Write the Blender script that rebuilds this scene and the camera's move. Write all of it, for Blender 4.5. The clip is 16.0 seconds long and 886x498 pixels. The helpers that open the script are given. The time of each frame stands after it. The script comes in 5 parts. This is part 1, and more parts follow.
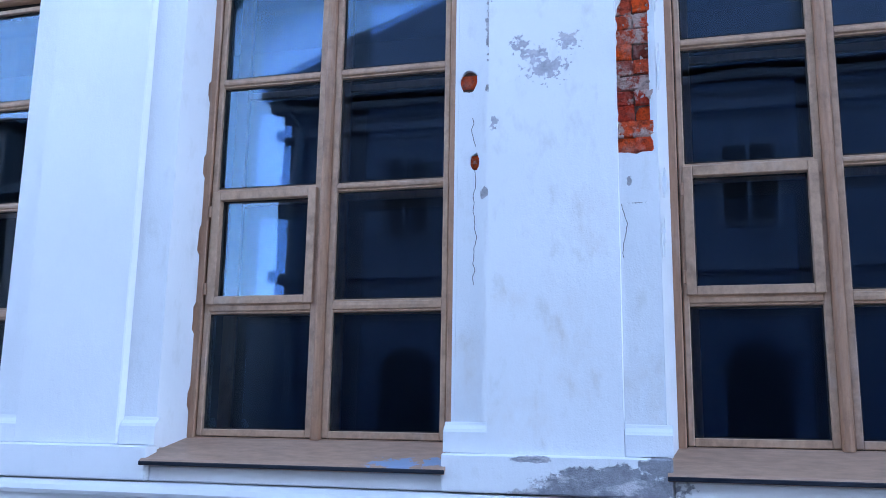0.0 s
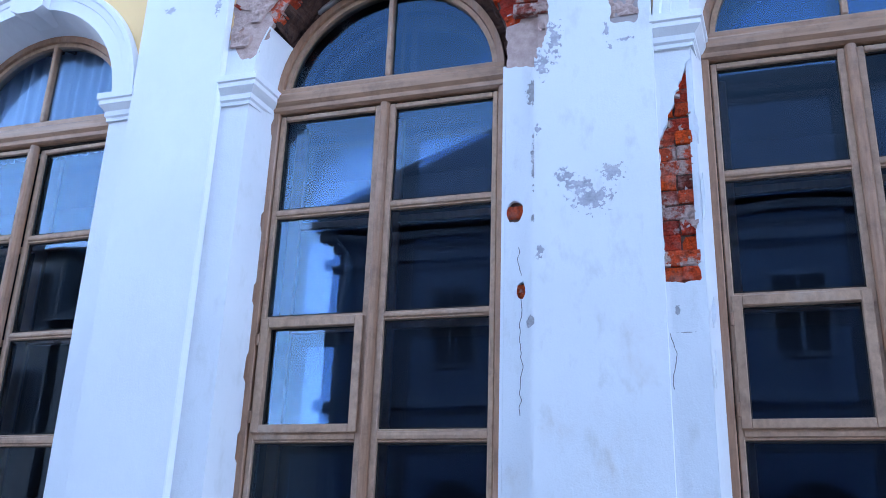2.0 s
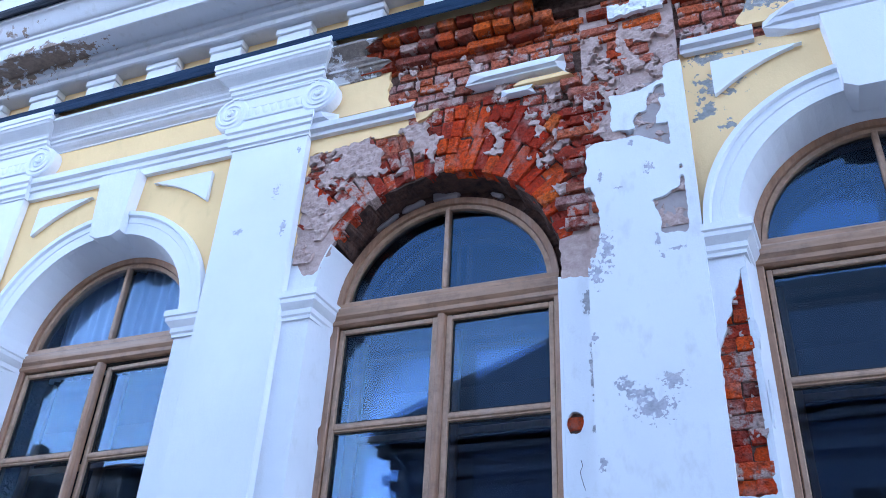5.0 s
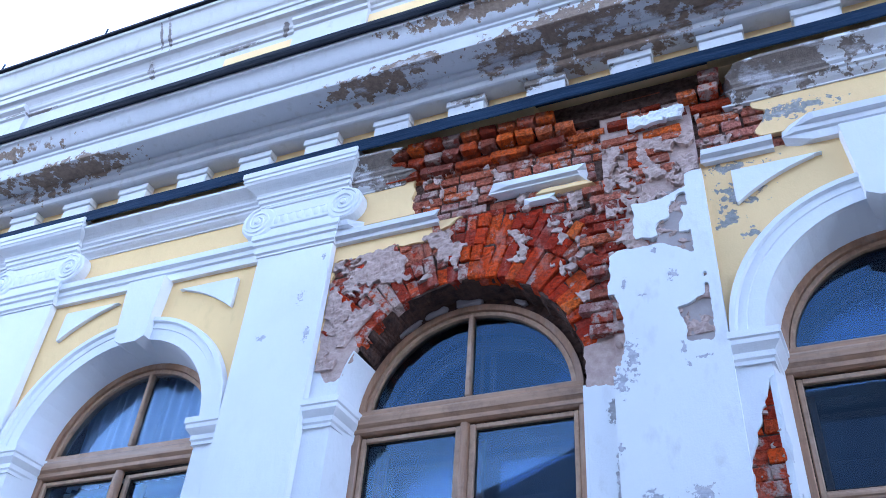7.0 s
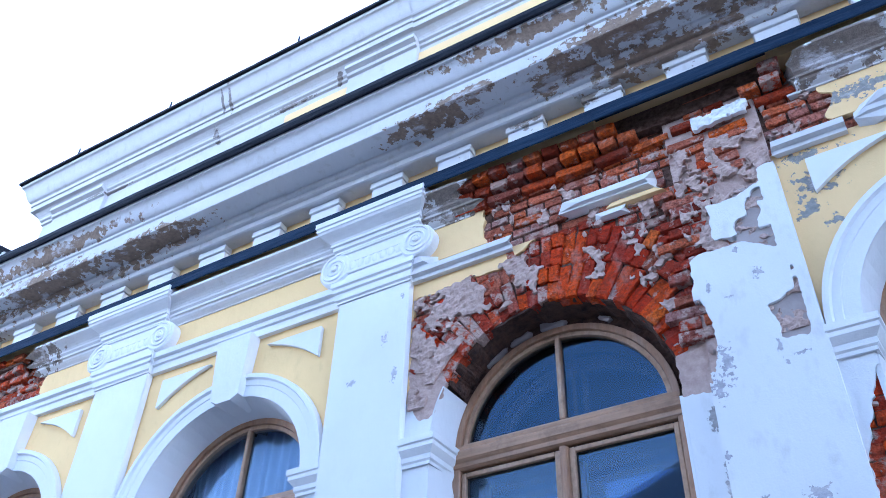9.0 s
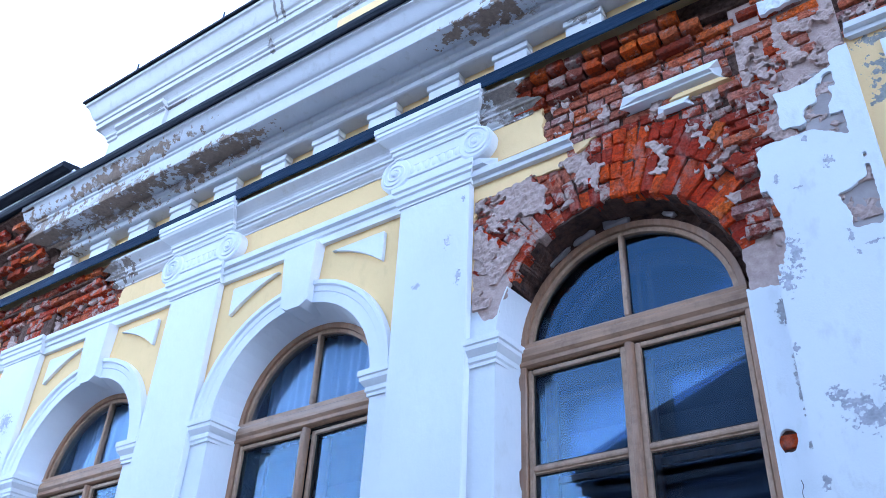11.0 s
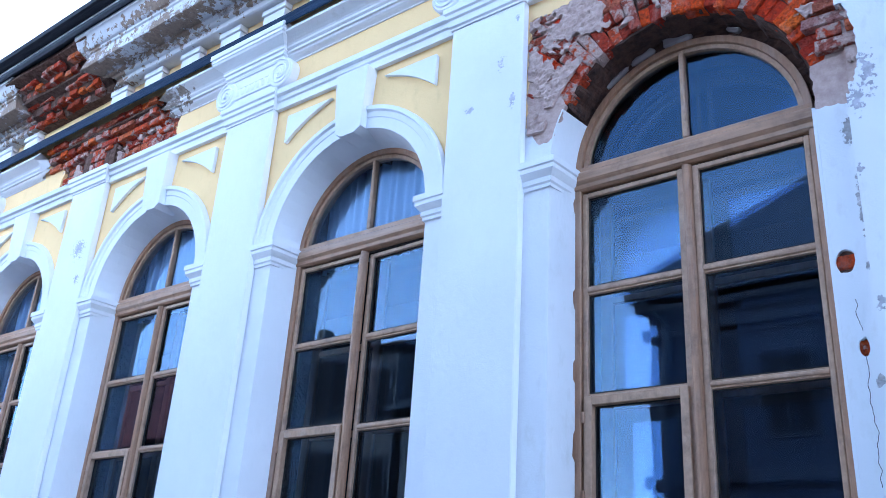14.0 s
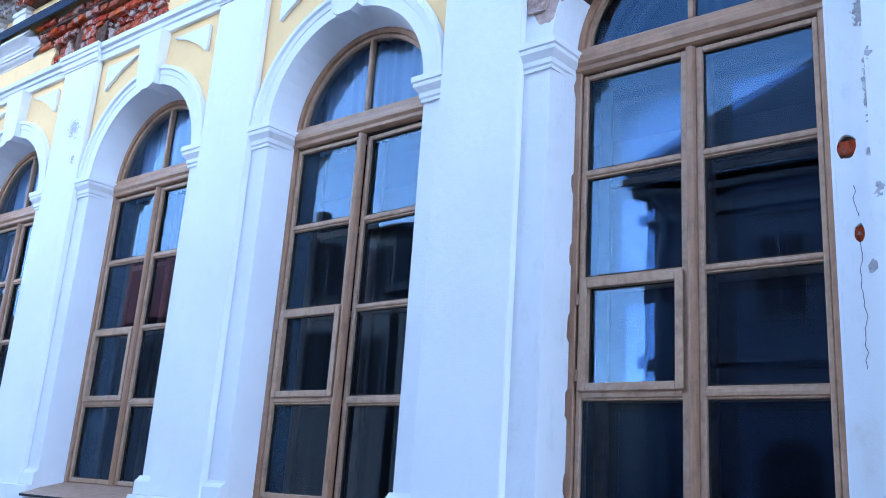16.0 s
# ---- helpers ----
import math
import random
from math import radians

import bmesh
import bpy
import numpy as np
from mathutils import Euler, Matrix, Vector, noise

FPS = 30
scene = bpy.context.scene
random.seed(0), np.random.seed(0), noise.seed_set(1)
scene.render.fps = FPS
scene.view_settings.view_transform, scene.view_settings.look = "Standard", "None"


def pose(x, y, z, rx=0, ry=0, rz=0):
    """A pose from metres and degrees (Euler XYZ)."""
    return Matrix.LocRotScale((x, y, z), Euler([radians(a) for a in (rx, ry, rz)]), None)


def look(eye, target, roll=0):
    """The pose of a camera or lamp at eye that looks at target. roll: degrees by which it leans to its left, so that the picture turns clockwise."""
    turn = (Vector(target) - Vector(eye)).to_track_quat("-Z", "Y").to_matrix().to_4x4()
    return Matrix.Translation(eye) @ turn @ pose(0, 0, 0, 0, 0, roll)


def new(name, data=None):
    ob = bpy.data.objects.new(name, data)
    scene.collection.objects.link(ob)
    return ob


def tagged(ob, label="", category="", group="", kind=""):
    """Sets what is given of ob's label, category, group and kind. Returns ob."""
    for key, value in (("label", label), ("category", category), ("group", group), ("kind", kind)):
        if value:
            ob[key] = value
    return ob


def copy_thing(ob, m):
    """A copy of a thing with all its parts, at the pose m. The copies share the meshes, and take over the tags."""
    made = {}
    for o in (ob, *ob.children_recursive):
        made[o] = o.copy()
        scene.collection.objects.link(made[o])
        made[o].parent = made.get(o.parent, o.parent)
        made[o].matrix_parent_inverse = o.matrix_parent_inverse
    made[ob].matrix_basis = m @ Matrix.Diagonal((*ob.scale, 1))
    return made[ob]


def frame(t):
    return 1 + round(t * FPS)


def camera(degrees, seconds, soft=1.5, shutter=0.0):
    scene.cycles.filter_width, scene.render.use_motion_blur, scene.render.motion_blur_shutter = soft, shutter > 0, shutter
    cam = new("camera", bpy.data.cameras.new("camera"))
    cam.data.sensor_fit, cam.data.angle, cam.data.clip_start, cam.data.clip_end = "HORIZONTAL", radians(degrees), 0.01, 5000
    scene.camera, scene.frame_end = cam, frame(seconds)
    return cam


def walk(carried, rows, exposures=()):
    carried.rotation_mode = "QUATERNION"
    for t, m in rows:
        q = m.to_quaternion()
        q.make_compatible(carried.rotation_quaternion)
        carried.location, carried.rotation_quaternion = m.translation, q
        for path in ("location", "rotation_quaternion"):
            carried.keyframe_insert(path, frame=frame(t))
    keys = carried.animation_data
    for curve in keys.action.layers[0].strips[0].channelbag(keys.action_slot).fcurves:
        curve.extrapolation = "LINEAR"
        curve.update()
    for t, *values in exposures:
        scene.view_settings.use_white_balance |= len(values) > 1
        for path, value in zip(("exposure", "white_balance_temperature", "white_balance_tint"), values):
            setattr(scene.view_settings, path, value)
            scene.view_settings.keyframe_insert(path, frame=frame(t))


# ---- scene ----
# Street facade of an old plastered town building: the frame fronts stand at y = 0, the street is at y < 0.
# ---- camera: one standpoint on the pavement across, tilting up the facade and turning along it ----
EYE = (1.669, -4.02, 1.60)
TURNS = [  # seconds, yaw, pitch, roll
    (0.0, 14.53, 11.06, -0.90),
    (0.5, 15.11, 12.89, -1.23),
    (1.0, 15.76, 15.07, -1.66),
    (1.5, 16.52, 17.07, -1.76),
    (2.0, 17.33, 19.29, -1.92),
    (2.5, 18.02, 21.28, -1.87),
    (3.0, 18.54, 23.68, -2.00),
    (3.5, 19.17, 26.25, -2.10),
    (4.0, 19.92, 28.87, -2.30),
    (4.2, 20.34, 29.74, -2.24),
    (6.5, 21.59, 37.76, -3.90),
    (7.0, 22.14, 39.56, -3.73),
    (7.5, 23.46, 41.14, -3.00),
    (8.0, 25.89, 42.16, -2.37),
    (8.2, 26.87, 42.26, -2.16),
    (10.3, 33.95, 37.01, -1.94),
    (10.5, 34.24, 36.33, -2.14),
    (11.0, 34.69, 34.64, -2.38),
    (11.5, 35.19, 32.93, -2.68),
    (12.0, 35.88, 30.93, -2.80),
    (12.5, 36.29, 28.71, -3.16),
    (13.0, 36.82, 26.81, -3.33),
    (13.5, 37.36, 25.24, -3.36),
    (14.0, 38.09, 23.16, -3.47),
    (14.5, 38.57, 21.21, -3.64),
    (15.0, 38.67, 19.17, -3.70),
    (15.5, 38.47, 17.37, -3.91),
    (16.0, 37.84, 15.62, -3.81),
]
cam = camera(53.17, 16.0, soft=0.95)
walk(cam, [(t, pose(*EYE, 90 + pitch, roll, yaw)) for t, yaw, pitch, roll in TURNS], exposures=[(0.0, 2.62, 5800, 12), (4.0, 2.58, 5800, 13), (7.0, 2.52, 5790, 13), (11.0, 2.52, 5650, 10), (16.0, 2.58, 5610, 10)])

# ---- world and sun: pale evening sky, the sun low behind the building, the facade in open shade ----
SUN_EL, SUN_ROT = radians(24), radians(-25)
world = bpy.data.worlds.new("sky")
scene.world = world
world.use_nodes = True
wt = world.node_tree
wt.nodes.clear()
w_out = wt.nodes.new("ShaderNodeOutputWorld")
w_bg = wt.nodes.new("ShaderNodeBackground")
w_sky = wt.nodes.new("ShaderNodeTexSky")
w_sky.sky_type, w_sky.sun_disc = "NISHITA", False
w_sky.sun_elevation, w_sky.sun_rotation = SUN_EL, SUN_ROT
w_sky.air_density, w_sky.dust_density, w_sky.ozone_density = 1.0, 1.8, 1.5
w_cloud = wt.nodes.new("ShaderNodeTexNoise")
w_cloud.inputs["Scale"].default_value, w_cloud.inputs["Detail"].default_value = 3.4, 5.0
w_coord = wt.nodes.new("ShaderNodeTexCoord")
w_ramp = wt.nodes.new("ShaderNodeMapRange")
w_ramp.inputs["From Min"].default_value, w_ramp.inputs["From Max"].default_value = 0.36, 0.66
w_ramp.inputs["To Min"].default_value, w_ramp.inputs["To Max"].default_value = 0.40, 0.80
w_mix = wt.nodes.new("ShaderNodeMix")
w_mix.data_type = "RGBA"
w_mix.inputs["B"].default_value = (9.6, 11.4, 14.8, 1)
# cloud and haze thicken towards the horizon, the sky is clear overhead
w_xyz = wt.nodes.new("ShaderNodeSeparateXYZ")
w_low = wt.nodes.new("ShaderNodeMapRange")
w_low.inputs["From Min"].default_value, w_low.inputs["From Max"].default_value = 0.50, 0.26
w_low.inputs["To Min"].default_value, w_low.inputs["To Max"].default_value = 0.03, 1.0
w_haze = wt.nodes.new("ShaderNodeMath")
w_haze.operation = "MULTIPLY"
wt.links.new(w_coord.outputs["Generated"], w_xyz.inputs[0])
wt.links.new(w_xyz.outputs["Z"], w_low.inputs["Value"])
wt.links.new(w_low.outputs["Result"], w_haze.inputs[0])
wt.links.new(w_ramp.outputs["Result"], w_haze.inputs[1])
wt.links.new(w_coord.outputs["Generated"], w_cloud.inputs["Vector"])
wt.links.new(w_cloud.outputs["Fac"], w_ramp.inputs["Value"])
wt.links.new(w_haze.outputs["Value"], w_mix.inputs["Factor"])
wt.links.new(w_sky.outputs["Color"], w_mix.inputs["A"])
wt.links.new(w_mix.outputs["Result"], w_bg.inputs["Color"])
w_bg.inputs["Strength"].default_value = 0.15
wt.links.new(w_bg.outputs["Background"], w_out.inputs["Surface"])

sun_data = bpy.data.lights.new("sun", "SUN")
sun_data.energy, sun_data.angle, sun_data.color = 0.8, radians(12), (1.0, 0.9, 0.78)
sun = new("sun", sun_data)
sun_way = Vector((math.sin(SUN_ROT) * math.cos(SUN_EL), math.cos(SUN_ROT) * math.cos(SUN_EL), math.sin(SUN_EL)))
sun.matrix_world = look(sun_way * 60, (0, 0, 0))


# ---- materials ----
def nodes_of(name):
    mat = bpy.data.materials.new(name)
    mat.use_nodes = True
    nt = mat.node_tree
    return mat, nt, nt.nodes["Principled BSDF"]


def add(nt, kind, **values):
    node = nt.nodes.new(kind)
    for key, value in values.items():
        node.inputs[key.replace("_", " ")].default_value = value
    return node


def math_node(nt, op, a, b):
    node = nt.nodes.new("ShaderNodeMath")
    node.operation = op
    for i, v in enumerate((a, b)):
        if isinstance(v, (int, float)):
            node.inputs[i].default_value = v
        else:
            nt.links.new(v, node.inputs[i])
    return node.outputs[0]


def noise_node(nt, scale, detail=4.0, rough=0.55, stretch=None):
    geo = nt.nodes.new("ShaderNodeNewGeometry")
    tex = add(nt, "ShaderNodeTexNoise", Scale=scale, Detail=detail, Roughness=rough)
    if stretch:
        m = nt.nodes.new("ShaderNodeMapping")
        m.inputs["Scale"].default_value = stretch
        nt.links.new(geo.outputs["Position"], m.inputs["Vector"])
        nt.links.new(m.outputs["Vector"], tex.inputs["Vector"])
    else:
        nt.links.new(geo.outputs["Position"], tex.inputs["Vector"])
    return tex.outputs["Fac"]


def ramp01(nt, value, lo, hi):
    node = nt.nodes.new("ShaderNodeMapRange")
    node.inputs["From Min"].default_value, node.inputs["From Max"].default_value = lo, hi
    nt.links.new(value, node.inputs["Value"])
    return node.outputs["Result"]


def mix_col(nt, fac, a, b):
    node = nt.nodes.new("ShaderNodeMix")
    node.data_type = "RGBA"
    for key, v in (("Factor", fac), ("A", a), ("B", b)):
        if isinstance(v, (int, float)):
            node.inputs[key].default_value = v
        elif isinstance(v, tuple):
            node.inputs[key].default_value = (*v, 1)
        else:
            nt.links.new(v, node.inputs[key])
    return node.outputs["Result"]


def bump(nt, bsdf, height, strength, distance):
    node = add(nt, "ShaderNodeBump", Strength=strength, Distance=distance)
    nt.links.new(height, node.inputs["Height"])
    nt.links.new(node.outputs["Normal"], bsdf.inputs["Normal"])


def spots(nt, places, wobble=0.10, scale=14.0, soft=0.012):
    """A mask that is 1 inside ragged patches: places are (x, y, z, rx, ry, rz) in the world."""
    geo = nt.nodes.new("ShaderNodeNewGeometry")
    ragged = add(nt, "ShaderNodeTexNoise", Scale=scale, Detail=5.0, Roughness=0.65)
    nt.links.new(geo.outputs["Position"], ragged.inputs["Vector"])
    total = None
    for x, y, z, rx, ry, rz in places:
        m = nt.nodes.new("ShaderNodeMapping")
        m.vector_type = "POINT"
        m.inputs["Location"].default_value = (-x / rx, -y / ry, -z / rz)
        m.inputs["Scale"].default_value = (1 / rx, 1 / ry, 1 / rz)
        nt.links.new(geo.outputs["Position"], m.inputs["Vector"])
        ln = nt.nodes.new("ShaderNodeVectorMath")
        ln.operation = "LENGTH"
        nt.links.new(m.outputs["Vector"], ln.inputs[0])
        near = math_node(nt, "SUBTRACT", 1.0, ln.outputs["Value"])
        total = near if total is None else math_node(nt, "MAXIMUM", total, near)
    wob = math_node(nt, "MULTIPLY", math_node(nt, "SUBTRACT", ragged.outputs["Fac"], 0.5), wobble * 40)
    return ramp01(nt, math_node(nt, "ADD", total, wob), 0.0, soft * 10)


def plaster_mat(name, paint, under, places=(), wobble=0.1, scale=14.0, dirt=0.25, grain=1.0, cracks=(), tints=()):
    """Brushed limewash over lime render; ragged losses at the places given show the render below."""
    mat, nt, bsdf = nodes_of(name)
    broad = noise_node(nt, 1.3, 4, 0.6)
    mid = noise_node(nt, 9, 5, 0.6, (1.4, 1.4, 0.7))
    fine = noise_node(nt, 140, 3, 0.6)
    tone = mix_col(nt, ramp01(nt, broad, 0.35, 0.75), paint, tuple(c * 0.92 for c in paint))
    stain = tuple(c * d for c, d in zip(paint, (0.74, 0.72, 0.66)))
    tone = mix_col(nt, math_node(nt, "MULTIPLY", ramp01(nt, mid, 0.56, 0.80), dirt), tone, stain)
    height = math_node(nt, "ADD", math_node(nt, "MULTIPLY", mid, 0.5), math_node(nt, "MULTIPLY", fine, 0.12 * grain))
    if places:
        mask = spots(nt, places, wobble, scale)
        low = mix_col(nt, ramp01(nt, noise_node(nt, 30, 5, 0.7), 0.3, 0.7), under, tuple(c * 0.55 for c in under))
        blotch = ramp01(nt, noise_node(nt, 5.5, 6, 0.7, (0.6, 1.0, 1.3)), 0.54, 0.62)
        low = mix_col(nt, blotch, low, mix_col(nt, ramp01(nt, fine, 0.3, 0.7), (0.64, 0.61, 0.62), (0.52, 0.49, 0.50)))
        tone = mix_col(nt, mask, tone, low)
        height = math_node(nt, "SUBTRACT", height, math_node(nt, "MULTIPLY", mask, math_node(nt, "ADD", 0.25, math_node(nt, "MULTIPLY", fine, 0.5))))
    if tints:
        damp = math_node(nt, "MULTIPLY", spots(nt, tints, 0.06, 9.0, 0.10), 0.45)
        tone = mix_col(nt, math_node(nt, "MULTIPLY", damp, ramp01(nt, mid, 0.35, 0.7)), tone, (0.62, 0.53, 0.44))
    for x, z0, z1, seed in cracks:
        geo = nt.nodes.new("ShaderNodeNewGeometry")
        xyz = nt.nodes.new("ShaderNodeSeparateXYZ")
        nt.links.new(geo.outputs["Position"], xyz.inputs[0])
        wander = add(nt, "ShaderNodeTexNoise", Scale=4.0, Detail=3.0, Roughness=0.55)
        wander.noise_dimensions = "1D"
        nt.links.new(math_node(nt, "ADD", xyz.outputs["Z"], seed), wander.inputs["W"])
        line = math_node(nt, "ADD", x - 0.04, math_node(nt, "MULTIPLY", wander.outputs["Fac"], 0.08))
        near = math_node(nt, "ABSOLUTE", math_node(nt, "SUBTRACT", xyz.outputs["X"], line), 0.0)
        inside = math_node(nt, "MULTIPLY", math_node(nt, "GREATER_THAN", xyz.outputs["Z"], z0), math_node(nt, "LESS_THAN", xyz.outputs["Z"], z1))
        mask = math_node(nt, "MULTIPLY", inside, math_node(nt, "LESS_THAN", near, 0.0015))
        tone = mix_col(nt, mask, tone, (0.10, 0.09, 0.09))
        height = math_node(nt, "SUBTRACT", height, mask)
    nt.links.new(tone, bsdf.inputs["Base Color"])
    bsdf.inputs["Roughness"].default_value = 0.88
    bump(nt, bsdf, height, 0.65, 0.018)
    return mat


WHITE, GREY, BROWN = (0.80, 0.81, 0.82), (0.40, 0.38, 0.36), (0.38, 0.27, 0.20)
m_white = plaster_mat("white_limewash", WHITE, GREY)
m_clean = plaster_mat("fresh_white_paint", (0.82, 0.83, 0.84), (0.60, 0.60, 0.64),
                      [(-1.28, -0.28, 4.58, 0.035, 0.3, 0.02), (-1.05, -0.28, 4.85, 0.02, 0.3, 0.035), (-0.96, -0.28, 4.55, 0.015, 0.3, 0.04), (-0.94, -0.28, 5.15, 0.012, 0.3, 0.02),
                       (-5.80, -0.28, 4.62, 0.07, 0.3, 0.07), (-5.72, -0.28, 4.30, 0.03, 0.3, 0.04)], 0.17, 55, dirt=0.12)
m_yellow = plaster_mat("yellow_limewash", (0.96, 0.66, 0.31), GREY, dirt=0.35)
m_wornyellow = plaster_mat("worn_yellow_limewash", (0.94, 0.65, 0.32), GREY,
                           [(1.64, -0.22, 5.02, 0.10, 0.2, 0.08), (1.56, -0.22, 4.84, 0.06, 0.2, 0.05), (1.95, -0.22, 5.56, 0.22, 0.2, 0.05), (1.66, -0.22, 4.72, 0.05, 0.2, 0.03), (1.62, -0.22, 5.22, 0.14, 0.2, 0.03)], 0.16, 22)
m_pier = plaster_mat("flaking_white_limewash", WHITE, (0.56, 0.55, 0.60),
                     [(1.16, -0.28, 3.17, 0.075, 0.5, 0.05), (1.03, -0.28, 3.29, 0.035, 0.5, 0.03), (1.25, -0.28, 3.29, 0.045, 0.5, 0.035), (1.10, -0.28, 3.24, 0.05, 0.5, 0.03),
                      (0.93, -0.28, 3.90, 0.03, 0.5, 0.06), (0.99, -0.28, 4.03, 0.03, 0.5, 0.09), (1.245, -0.28, 4.04, 0.012, 0.5, 0.035), (1.262, -0.28, 3.95, 0.008, 0.5, 0.012),
                      (1.232, -0.28, 4.50, 0.02, 0.5, 0.03), (1.06, -0.28, 4.40, 0.02, 0.5, 0.012), (0.98, -0.28, 4.50, 0.012, 0.5, 0.03), (1.15, -0.28, 4.68, 0.015, 0.5, 0.012),
                      (0.905, -0.28, 3.55, 0.012, 0.5, 0.02), (1.33, -0.28, 3.98, 0.03, 0.5, 0.010), (0.915, -0.28, 2.93, 0.014, 0.5, 0.03)], 0.15, 42, dirt=0.7,
                     tints=[(1.25, -0.28, 1.95, 0.20, 0.5, 0.30), (1.02, -0.28, 1.60, 0.20, 0.5, 0.18), (1.35, -0.28, 2.45, 0.12, 0.5, 0.2), (1.0, -0.28, 2.15, 0.1, 0.5, 0.15)])
m_strip = plaster_mat("cracked_white_limewash", WHITE, (0.46, 0.44, 0.44),
                      [(0.885, -0.22, 3.42, 0.018, 0.5, 0.14), (0.87, -0.22, 3.78, 0.03, 0.5, 0.06), (0.86, -0.22, 2.62, 0.018, 0.5, 0.03),
                       (1.505, -0.22, 2.64, 0.010, 0.5, 0.025), (1.525, -0.22, 2.542, 0.045, 0.5, 0.003), (0.88, -0.22, 3.12, 0.02, 0.5, 0.015)], 0.09, 38, dirt=0.5,
                      tints=[(0.80, -0.22, 1.85, 0.12, 0.5, 0.3), (1.55, -0.22, 1.70, 0.12, 0.5, 0.2)],
                      cracks=[(0.815, 2.20, 2.74, 0.0), (0.805, 2.84, 2.98, 2.0), (1.478, 2.30, 2.54, 4.0)])
m_plinth = plaster_mat("weathered_plinth_plaster", WHITE, (0.33, 0.33, 0.36),
                       [(1.42, -0.31, 1.36, 0.28, 0.2, 0.085), (1.62, -0.31, 1.44, 0.12, 0.2, 0.05), (1.08, -0.31, 1.455, 0.10, 0.2, 0.02), (1.20, -0.31, 1.30, 0.25, 0.2, 0.04)], 0.05, 9, dirt=0.5)
m_cornice = plaster_mat("stained_cornice_plaster", (0.70, 0.70, 0.715), BROWN,
                        [(-0.52, -0.60, 6.34, 0.36, 0.10, 0.06), (-0.25, -0.70, 6.36, 0.22, 0.06, 0.05), (0.45, -0.56, 6.33, 0.30, 0.16, 0.06), (0.85, -0.66, 6.36, 0.45, 0.14, 0.10),
                         (1.10, -0.45, 6.25, 0.55, 0.10, 0.08), (1.75, -0.58, 6.34, 0.5, 0.16, 0.08), (2.6, -0.6, 6.36, 0.5, 0.2, 0.10), (0.30, -0.80, 6.58, 0.55, 0.10, 0.05), (1.35, -0.78, 6.52, 0.35, 0.10, 0.05),
                         (-3.15, -0.60, 6.34, 0.42, 0.12, 0.06), (-3.55, -0.58, 6.30, 0.4, 0.12, 0.08), (-4.5, -0.60, 6.34, 0.6, 0.2, 0.12), (-5.7, -0.6, 6.36, 0.6, 0.35, 0.2), (-4.3, -0.77, 6.54, 0.8, 0.08, 0.06), (-7.2, -0.6, 6.36, 0.6, 0.35, 0.2)], 0.11, 13, dirt=0.8)
m_bed = plaster_mat("stained_moulding_plaster", (0.72, 0.72, 0.735), (0.33, 0.27, 0.23),
                    [(-0.55, -0.33, 5.80, 0.28, 0.2, 0.12), (1.9, -0.35, 5.80, 0.6, 0.2, 0.12), (-0.85, -0.4, 5.86, 0.12, 0.2, 0.08), (-4.75, -0.33, 5.8, 0.3, 0.2, 0.14),
                     (0.4, -0.4, 6.22, 0.5, 0.1, 0.1), (-5.3, -0.4, 6.22, 0.8, 0.1, 0.1)], 0.14, 9, dirt=0.6)
m_attic = plaster_mat("streaked_attic_plaster", (0.62, 0.61, 0.605), (0.30, 0.26, 0.24),
                      [(-3.1, -0.45, 7.75, 0.035, 0.5, 0.10), (-2.88, -0.55, 8.05, 0.02, 0.5, 0.16), (-2.97, -0.55, 8.05, 0.015, 0.5, 0.12), (-2.2, -0.4, 7.73, 0.25, 0.5, 0.02), (-1.7, -0.4, 7.76, 0.03, 0.5, 0.06), (-4.5, -0.4, 7.72, 0.3, 0.5, 0.015)], 0.07, 16, dirt=0.8)


